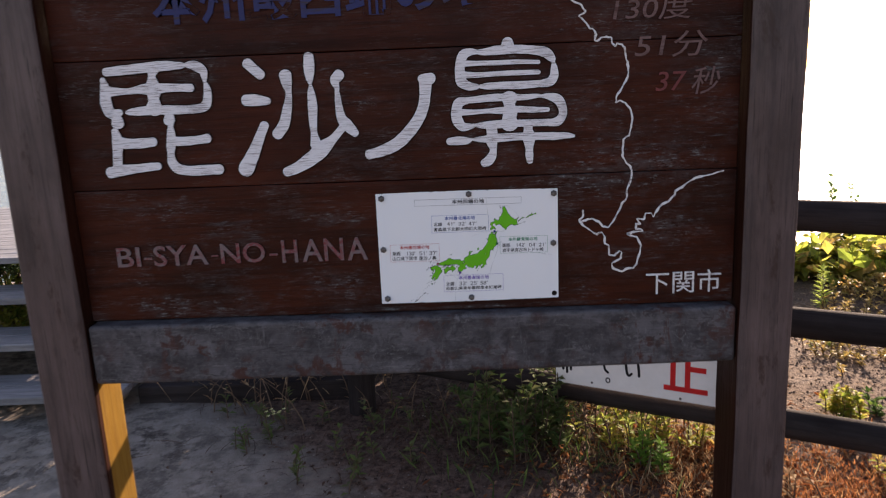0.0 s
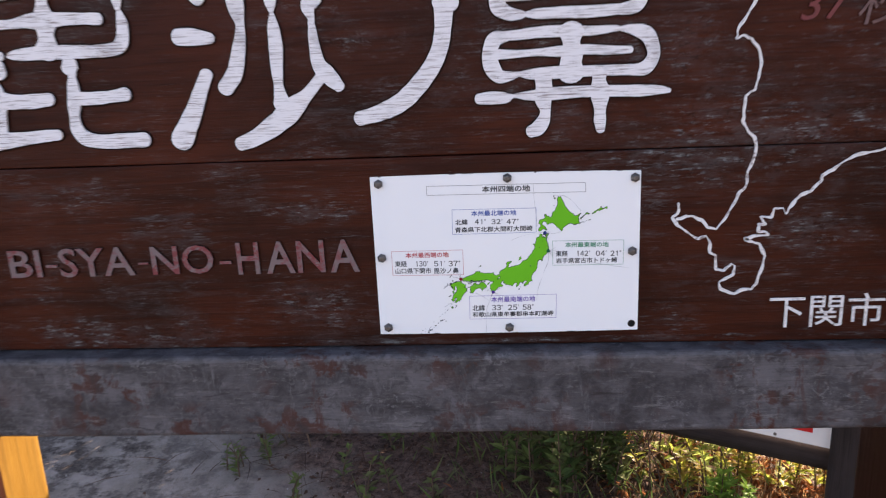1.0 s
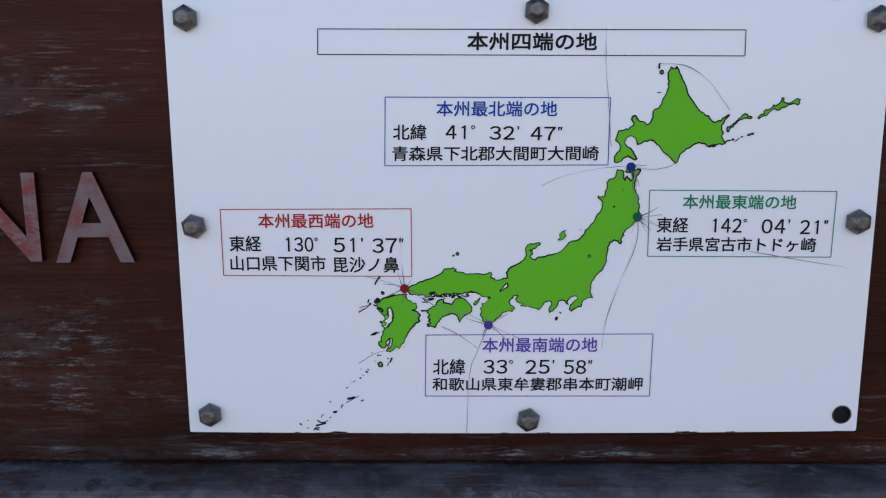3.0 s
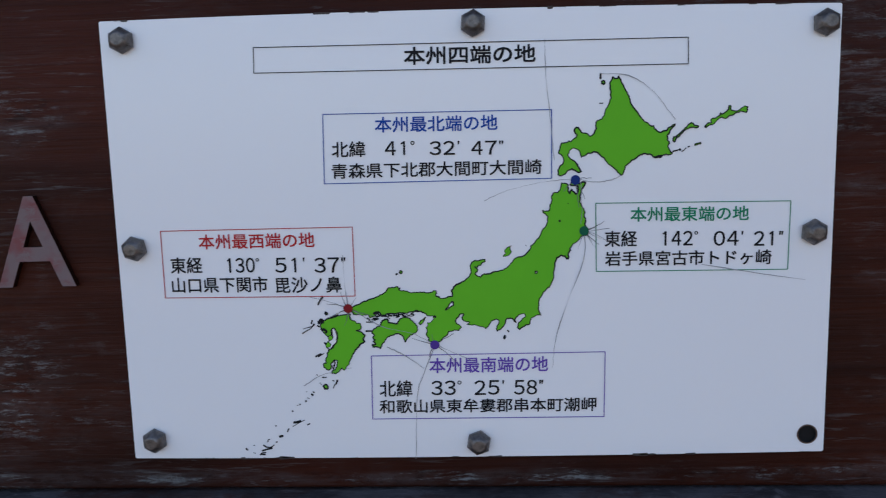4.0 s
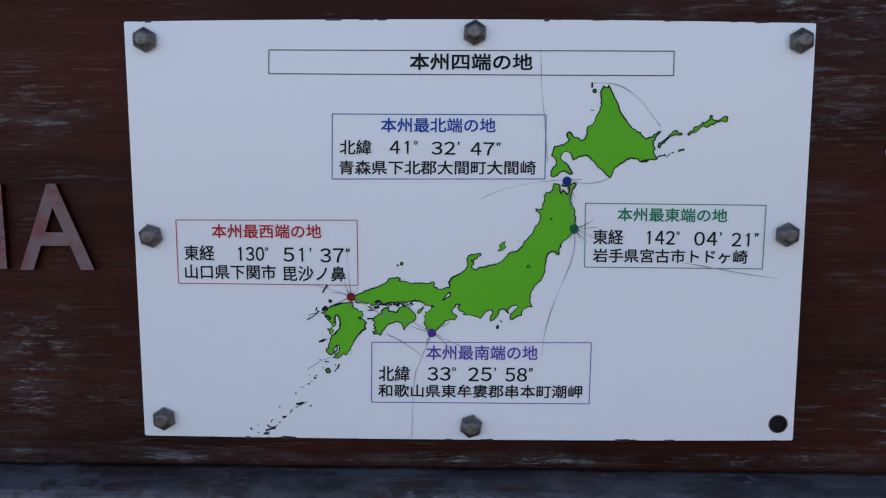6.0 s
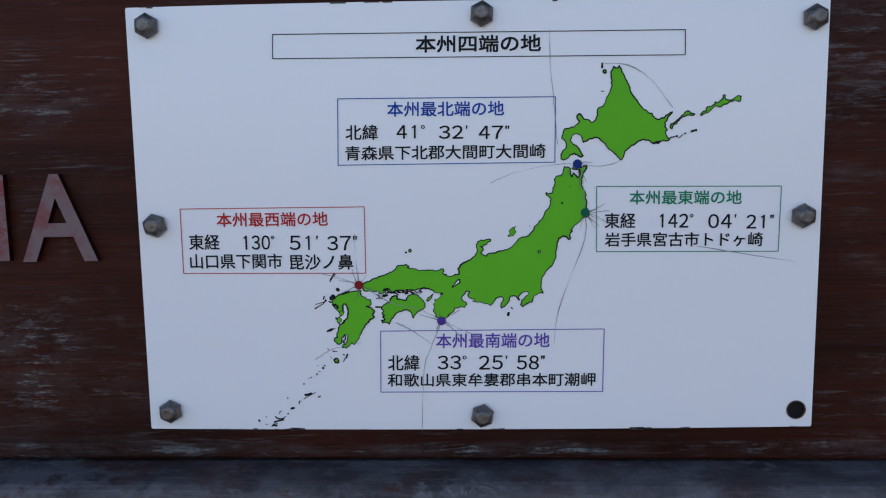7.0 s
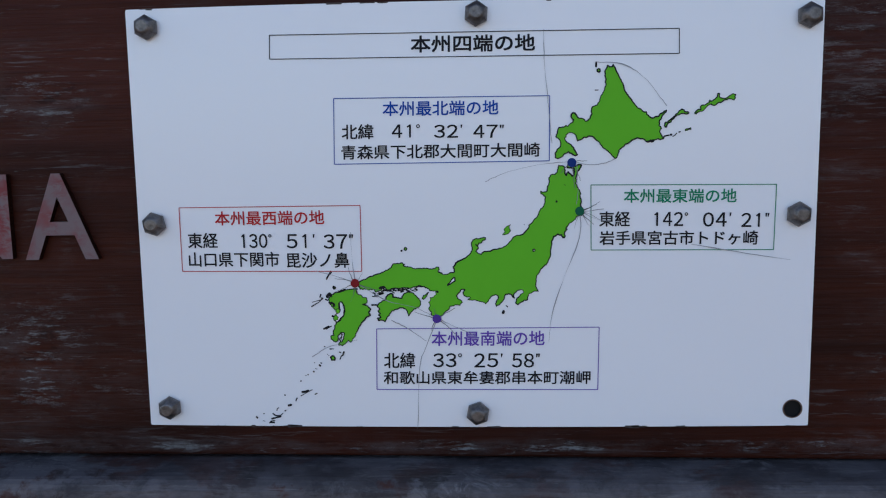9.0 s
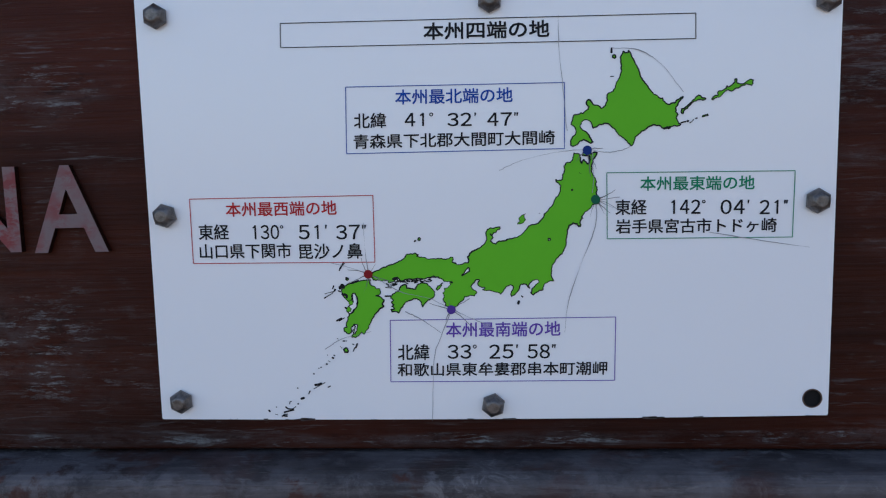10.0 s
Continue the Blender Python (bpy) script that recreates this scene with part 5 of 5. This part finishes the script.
# ---- wooden steps up to a deck ----
steps_thing = thing("wooden_steps", (-3.3, 1.65, 0), "open grey wooden steps up to a deck", "stairs")
STEP_R, STEP_L = 1.42, -1.6
for n in range(3):
    y, z = 0.325 * n, 0.15 + 0.19 * n
    for k in range(2):
        part("tread_board", block(STEP_L, STEP_R, y + 0.18 * k, y + 0.172 + 0.18 * k, z - 0.042, z, 0.005, 2, 10, 0.002, n * 2 + k), DECK, steps_thing)
for x in (STEP_L + 0.12, STEP_R - 0.16):
    bm = bmesh.new()
    prof = [(0.02, -0.02), (0.3, -0.02), (1.32, 0.6), (1.32, 0.67), (0.97, 0.67), (0.97, 0.486), (0.645, 0.486), (0.645, 0.296), (0.32, 0.296), (0.32, 0.106), (0.02, 0.106)]
    a = [bm.verts.new((x, y, z)) for y, z in prof]
    b = [bm.verts.new((x + 0.05, y, z)) for y, z in prof]
    bm.faces.new(a)
    bm.faces.new(b[::-1])
    for i in range(len(prof)):
        bm.faces.new((a[i - 1], a[i], b[i], b[i - 1]))
    bmesh.ops.recalc_face_normals(bm, faces=bm.faces)
    part("stringer", bm, DECK, steps_thing)
deck = thing("viewing_deck", (-3.3, 2.6, 0), "sunlit grey wooden deck at the head of the steps", "deck")
for k in range(16):
    part("deck_board", block(STEP_L - 1.0, STEP_R, 0.0 + 0.15 * k, 0.142 + 0.15 * k, 0.68, 0.72, 0.004, 1, 6, 0.002, 30 + k), DECK, deck)
for x in (STEP_L, -0.1, STEP_R - 0.12):
    for y in (0.08, 1.2, 2.2):
        part("deck_post", block(x, x + 0.1, y, y + 0.1, -0.6, 0.679, 0.006), POST, deck)

edging = thing("timber_edging", (-1.25, 1.9, 0), "low grey timber edging lying beside the wooden steps", "timber")
part("timber", block(-0.62, 0.62, -0.05, 0.05, -0.05, 0.10, 0.008, 2, 12, 0.003, 71), RAIL, edging, "dark weathered timber")
for x in (-0.5, 0.45):
    part("stake", block(x, x + 0.06, 0.053, 0.10, -0.1, 0.2, 0.005, 2, 4, 0.002, 72), RAIL_POST, edging)

# ---- plants ----
def leaf_set(spots):
    """Folded pointed leaves: each with base, direction, normal, length and width."""
    verts, faces = [], []
    for p, d, n, length, width in spots:
        d = d.normalized()
        s = d.cross(n)
        s = s.normalized() if s.length > 1e-4 else d.orthogonal().normalized()
        up = s.cross(d)
        k = len(verts)
        mid = p + d * length * 0.45
        verts += [p, mid + s * width / 2 + up * width * 0.18, mid - s * width / 2 + up * width * 0.18, p + d * length - up * length * 0.12, mid]
        faces += [(k, k + 4, k + 1), (k, k + 2, k + 4), (k + 1, k + 4, k + 3), (k + 4, k + 2, k + 3)]
    return [tuple(v) for v in verts], [], faces


def weed(name, at, tall, stems, leaves, length, width, spread, mat, seed, label, category="weed", group="", stem_mat=None):
    """A weed: several leaning stems with pointed leaves all along."""
    r = random.Random(seed)
    root = thing(name, (at[0], at[1], height(at[0], at[1]) - 0.01), label, category, group)
    for _ in range(stems):
        lean = Vector((r.gauss(0, spread), r.gauss(0, spread), 0))
        top = tall * r.uniform(0.65, 1.0)
        foot = Vector((r.gauss(0, spread * 0.3), r.gauss(0, spread * 0.3), 0))
        path = [foot + lean * (s * s) * top + Vector((0, 0, s * top)) for s in (0, 0.25, 0.5, 0.75, 1.0)]
        stem = part("stem", joined([tube(path, [0.004, 0.0035, 0.003, 0.0022, 0.0012], 5)]), stem_mat or TWIG, root)
        spots = []
        for k in range(leaves):
            s = r.uniform(0.12, 1.0)
            p = foot + lean * (s * s) * top + Vector((0, 0, s * top))
            a = r.uniform(0, 2 * math.pi)
            d = Vector((math.cos(a), math.sin(a), r.uniform(0.1, 0.9)))
            spots.append((p, d, Vector((r.gauss(0, 0.3), r.gauss(0, 0.3), 1)), length * r.uniform(0.55, 1.1) * (1.15 - 0.5 * s), width * r.uniform(0.7, 1.2)))
        part("foliage", leaf_set(spots), mat, stem)
    return root


def bush(name, at, size, leaves, length, width, mat, seed, label, category="bush", twigs=14, skirt=0):
    """A bush: branching twigs and leaves in uneven clumps, with gaps."""
    r = random.Random(seed)
    base = height(at[0], at[1])
    root = thing(name, (at[0], at[1], base - 0.02), label, category)
    clumps = []
    for _ in range(twigs):
        a, out = r.uniform(0, 2 * math.pi), math.sqrt(r.random())
        tip = Vector((math.cos(a) * out * size[0], math.sin(a) * out * size[1], size[2] * r.uniform(0.35, 1.0) * (1.05 - 0.45 * out * out)))
        foot = Vector((tip.x * 0.25, tip.y * 0.25, 0))
        path = [foot.lerp(tip, s) + Vector((0, 0, 0.15 * size[2] * math.sin(s * math.pi))) + Vector((r.gauss(0, 0.02), r.gauss(0, 0.02), 0)) for s in (0, 0.3, 0.6, 0.85, 1)]
        part("twig", joined([tube(path, [0.014, 0.01, 0.007, 0.004, 0.002], 5)]), TWIG, root)
        clumps += [(path[i], 0.16 * max(size[0], size[2]) * r.uniform(0.5, 1.1)) for i in (2, 3, 4)]
    for _ in range(skirt):
        a = r.uniform(0, 2 * math.pi)
        clumps.append((Vector((math.cos(a) * size[0] * 0.9, math.sin(a) * size[1] * 0.9, r.uniform(0.05, 0.35))), 0.2))
    spots = []
    for _ in range(leaves):
        c, rad = r.choice(clumps)
        p = c + Vector((r.gauss(0, 1), r.gauss(0, 1), r.gauss(0, 0.8))) * rad * 0.6
        if p.z < 0.02:
            continue
        d = Vector((r.gauss(0, 1), r.gauss(0, 1), r.gauss(-0.1, 0.6)))
        spots.append((p, d, Vector((r.gauss(0, 0.5), r.gauss(0, 0.5), 1)), length * r.uniform(0.5, 1.15), width * r.uniform(0.6, 1.15)))
    part("foliage", leaf_set(spots), mat, root)
    return root


# Dense growth between the steps and the fence, in the lee of the sign.
bush("shrub", (-1.25, 2.7), (0.6, 0.5, 1.4), 7600, 0.085, 0.04, DARK_LEAF, 11, "dense dark green shrub behind the wooden sign", twigs=30, skirt=30)
bush("shrub", (-0.25, 2.75), (0.75, 0.5, 1.3), 8600, 0.085, 0.04, DARK_LEAF, 12, "dense dark green shrub behind the wooden sign", twigs=34, skirt=34)
# Two shrubs hidden by the sign, added to shade the weeds under it.
bush("shrub", (0.45, 2.65), (0.48, 0.45, 1.3), 4600, 0.085, 0.04, DARK_LEAF, 13, "dense unseen shrub behind the log fence, added to cast shade", twigs=28, skirt=26)
bush("shrub", (0.75, 3.35), (0.4, 0.4, 1.2), 3600, 0.085, 0.04, DARK_LEAF, 16, "dense unseen shrub behind the log fence, added to cast shade", twigs=26)
# Added to close a gap and keep sun patches off the ground at left.
bush("shrub", (-1.78, 2.95), (0.3, 0.45, 1.15), 3000, 0.075, 0.035, DARK_LEAF, 17, "dense dark green shrub added beside the wooden steps to cast shade", twigs=24, skirt=20)
bush("shrub", (-2.1, 3.9), (0.5, 0.7, 1.2), 3000, 0.085, 0.04, GREEN_LEAF, 14, "green shrub beside the wooden deck", twigs=26)
bush("shrub", (-3.2, 3.0), (1.3, 0.35, 0.62), 5200, 0.07, 0.03, YELLOW_LEAF, 15, "low yellow-green shrub under the deck", twigs=22)
bush("shrub", (-4.1, 4.5), (0.8, 0.35, 0.6), 3000, 0.085, 0.04, DARK_LEAF, 18, "dark green shrub under the deck", twigs=24, skirt=24)
bush("shrub", (-2.9, 4.5), (0.7, 0.35, 0.6), 2600, 0.085, 0.04, DARK_LEAF, 19, "dark green shrub under the deck", twigs=24, skirt=24)
# Sunlit broad-leaved growth at the cliff edge.
bush("creeper_bush", (2.92, 3.92), (0.45, 0.35, 0.26), 900, 0.15, 0.125, GLOW_LEAF, 21, "sunlit yellow-green broad-leaved creeper bush", twigs=24, skirt=20)
bush("creeper_bush", (3.5, 3.85), (0.5, 0.4, 0.30), 1050, 0.15, 0.125, GLOW_LEAF, 22, "sunlit yellow-green broad-leaved creeper bush", twigs=24, skirt=20)
bush("creeper_bush", (2.7, 4.9), (0.4, 0.35, 0.30), 600, 0.14, 0.11, GLOW_LEAF, 25, "sunlit yellow-green broad-leaved creeper bush", twigs=18, skirt=12)
bush("creeper_bush", (4.3, 4.1), (0.55, 0.45, 0.6), 1600, 0.12, 0.085, GLOW_LEAF, 26, "sunlit yellow-green broad-leaved creeper bush", twigs=20, skirt=12)
bush("shrub", (3.88, 4.95), (0.42, 0.3, 0.36), 2000, 0.10, 0.055, GREEN_LEAF, 23, "dark green shrub at the cliff edge", twigs=24)
bush("shrub", (3.2, 3.35), (0.4, 0.22, 0.16), 500, 0.06, 0.03, RUSTY_LEAF, 24, "low rusty-leaved shrub in dry soil", twigs=12)
weed("tall_weed", (3.69, 5.3), 0.78, 3, 60, 0.10, 0.035, 0.08, GREEN_LEAF, 31, "slender leafy weed against the bright sky")
weed("tall_weed", (3.89, 5.3), 0.72, 3, 60, 0.10, 0.035, 0.10, GREEN_LEAF, 32, "slender leafy weed against the bright sky")
weed("young_goldenrod", (2.54, 3.05), 0.34, 1, 130, 0.085, 0.014, 0.03, SPRING_LEAF, 33, "upright fresh green weed with narrow leaves")
weed("low_weed", (1.81, 1.37), 0.18, 13, 40, 0.05, 0.024, 0.13, GLOW_LEAF, 34, "bushy yellow-green weed in bare soil")
weed("low_weed", (2.03, 1.36), 0.08, 6, 22, 0.05, 0.02, 0.3, GREEN_LEAF, 35, "small green weed in bare soil")
weed("low_weed", (1.76, 0.84), 0.10, 5, 18, 0.05, 0.018, 0.2, GLOW_LEAF, 36, "yellow-green weed among rusty dry grass")
weed("seedling", (2.19, 2.39), 0.07, 3, 14, 0.05, 0.018, 0.15, SPRING_LEAF, 37, "small fresh green seedling in bare soil")
for n, (x, y, h) in enumerate(((2.20, 2.20, 0.09), (2.29, 2.14, 0.13), (2.38, 2.13, 0.11), (2.50, 2.2, 0.14), (2.62, 2.75, 0.12), (2.75, 2.95, 0.16), (2.88, 3.15, 0.2), (2.98, 3.0, 0.18))):
    weed("withered_weed", (x, y), h, 8, 15, 0.055, 0.018, 0.45, RUSTY_LEAF, 130 + n, "withered yellow and rusty weed in bare soil", group="withered weeds", stem_mat=STRAW_STEM)
weed("dry_stalks", (1.30, 0.74), 0.15, 7, 10, 0.07, 0.014, 0.4, STRAW, 140, "dry yellow stalks at the foot of the sign post")
for n, (x, y, h) in enumerate(((0.02, 1.15, 0.62), (0.18, 1.05, 0.60), (0.32, 1.2, 0.66), (0.10, 1.35, 0.6), (0.24, 1.42, 0.62), (0.40, 1.12, 0.52), (0.42, 1.34, 0.58))):
    weed("tall_weed", (x, y), h * 0.74, 5, 36, 0.078, 0.027, 0.16, OLIVE_LEAF, 40 + n, "leafy green weed in the shade of the sign", group="weeds under the sign")
for n, (x, y, h) in enumerate(((0.68, 1.12, 0.32), (0.75, 1.38, 0.42), (0.80, 1.22, 0.40), (0.92, 1.12, 0.3), (0.72, 0.95, 0.22), (0.98, 1.3, 0.44), (1.08, 1.14, 0.3), (0.85, 1.5, 0.5), (1.15, 1.2, 0.42), (0.6, 1.75, 0.5))):
    weed("sunlit_weed", (x, y), h * 0.72, 5, 28, 0.075, 0.019, 0.2, SPRING_LEAF if n % 5 == 2 else FRESH_LEAF if n % 5 == 4 else GLOW_LEAF, 60 + n, "sunlit yellow-green weed under the log fence", group="weeds under the fence")
for n, (x, y, h) in enumerate(((0.55, 1.3, 0.45), (0.64, 1.5, 0.5), (0.7, 1.2, 0.36), (0.9, 1.35, 0.45), (0.5, 1.55, 0.5))):
    weed("dry_stalks", (x, y), h * 0.7, 5, 7, 0.07, 0.012, 0.3, STRAW, 90 + n, "dry brown weed stalks with withered leaves", group="dry stalks under the fence")
for n, (x, y) in enumerate(((-0.62, 1.0), (-0.35, 1.35), (-0.85, 1.25), (-1.1, 1.62))):
    weed("small_weed", (x, y), 0.16 + 0.03 * (n % 2), 5, 14, 0.06, 0.02, 0.35, OLIVE_LEAF, 80 + n, "small green weed in dusty soil", group="small weeds")


for n, (x, y, h, lean) in enumerate(((-1.35, 1.74, 0.34, 0.5), (-1.05, 1.72, 0.42, 0.4), (-0.75, 1.78, 0.36, 0.5), (-0.35, 1.6, 0.3, 0.5))):
    weed("dead_twigs", (x, y), h, 7, 5, 0.06, 0.01, lean, STRAW, 110 + n, "tangle of dead brown stems beside the timber edging", "twigs", "dead twigs", STRAW_STEM)
# A leaf tuft that catches the sun, its brightness painted in pale yellow.
weed("flowering_weed", (-1.03, 1.38), 0.13, 5, 9, 0.05, 0.016, 0.25, OLIVE_LEAF, 120, "small weed with a tuft painted pale as if sunlit, in dusty soil")
tuft_weed = bpy.data.objects["flowering_weed"]
for k in range(9):
    w = k * 2.4
    at = Vector((0.05 + 0.018 * math.sqrt(k) * math.cos(w), 0.012 * math.sqrt(k) * math.sin(w), 0.155 + 0.012 * math.sin(k * 1.7)))
    tuft_leaves = [(at, Vector((math.cos(j * 1.257), math.sin(j * 1.257), 0.5)), Vector((0, 0, 1)), 0.013, 0.009) for j in range(5)]
    part("flower", leaf_set(tuft_leaves), SUNLIT_TUFT, tuft_weed, "small leaves painted pale yellow as if sunlit")


def blades(name, label, spot, count, tall, width, mat, seed, flat=0.0, category="grass"):
    """Loose blades of grass or litter: kind stuff."""
    r = random.Random(seed)
    spots = []
    for _ in range(count):
        x, y = spot(r)
        a = r.uniform(0, 2 * math.pi)
        d = Vector((math.cos(a), math.sin(a), (r.uniform(0.8, 2.6) if not flat else r.uniform(-0.02, flat))))
        spots.append((Vector((x, y, height(x, y) + (0.002 if not flat else r.uniform(0.002, 0.02)))), d, Vector((r.gauss(0, 0.4), r.gauss(0, 0.4), 1)), tall * r.uniform(0.4, 1.2), width * r.uniform(0.6, 1.3)))
    return tagged(part(name, leaf_set(spots), mat, None, label), category=category, kind="stuff")


def patch(cx, cy, sx, sy):
    return lambda r: (r.gauss(cx, sx), r.gauss(cy, sy))


blades("dry_grass", "rusty dry grass at the foot of the sign post", patch(1.5, 0.55, 0.35, 0.32), 11000, 0.036, 0.006, DRY_LEAF, 101)
blades("dead_leaves", "rusty dead leaves and litter under the fence", patch(0.95, 1.15, 0.42, 0.4), 2200, 0.05, 0.014, DRY_LEAF, 102, 0.5, "litter")
blades("dead_leaves", "rusty dead leaves caught among the sunlit weeds", patch(0.97, 0.98, 0.16, 0.16), 750, 0.05, 0.016, DRY_LEAF, 109, 1.2, "litter")
blades("straw_litter", "pale dry straw on bare soil", lambda r: (r.uniform(0.4, 4.0), r.uniform(0.3, 4.2)), 3600, 0.09, 0.004, STRAW, 103, 0.15, "litter")
blades("sunlit_stalks", "pale broken stalks glinting in the sun under the fence", patch(0.88, 1.0, 0.2, 0.2), 700, 0.09, 0.006, STRAW, 108)
blades("brown_litter", "dark brown leaf litter in the shade", patch(0.0, 1.4, 0.42, 0.36), 2200, 0.035, 0.012, DULL_LEAF, 104, 0.4, "litter")
blades("dry_tufts", "dry straw tufts at the edge of the growth", patch(-1.0, 2.0, 0.5, 0.14), 70, 0.3, 0.006, STRAW, 105)
blades("green_grass", "green grass among the weeds", patch(0.25, 1.25, 0.3, 0.3), 380, 0.15, 0.009, OLIVE_LEAF, 106)


def pebbles(name, label, count, west, east, south, north, least, most, mat, seed):
    """Loose angular stones or clods of soil: kind stuff."""
    r = random.Random(seed)
    verts, faces = [], []
    for _ in range(count):
        x, y = r.uniform(west, east), r.uniform(south, north)
        s = least + (most - least) * r.random() ** 2
        k = len(verts)
        c = Vector((x, y, height(x, y) + s * 0.3))
        verts += [tuple(c + Vector(v) * s * r.uniform(0.7, 1.2)) for v in ((1, 0, 0), (0, 1.2, 0), (-1.1, 0, 0), (0, -0.9, 0), (0, 0, 0.8), (0, 0, -0.6))]
        faces += [(k, k + 1, k + 4), (k + 1, k + 2, k + 4), (k + 2, k + 3, k + 4), (k + 3, k, k + 4), (k + 1, k, k + 5), (k + 2, k + 1, k + 5), (k + 3, k + 2, k + 5), (k, k + 3, k + 5)]
    return tagged(part(name, (verts, [], faces), mat, None, label), category=name, kind="stuff")


blades("dry_stems", "thin broken brown stems lying on the soil", patch(-0.1, 1.5, 0.7, 0.4), 420, 0.22, 0.004, DULL_LEAF, 107, 0.5, "litter")
pebbles("pebbles", "small pale pebbles strewn on the soil", 1500, -2.6, 3.4, 0.2, 3.6, 0.0015, 0.006, STONE, 9)
pebbles("clods", "crumbled brown clods on the sunlit soil", 6500, 1.25, 3.3, 0.6, 3.6, 0.002, 0.0095, SOIL, 10)
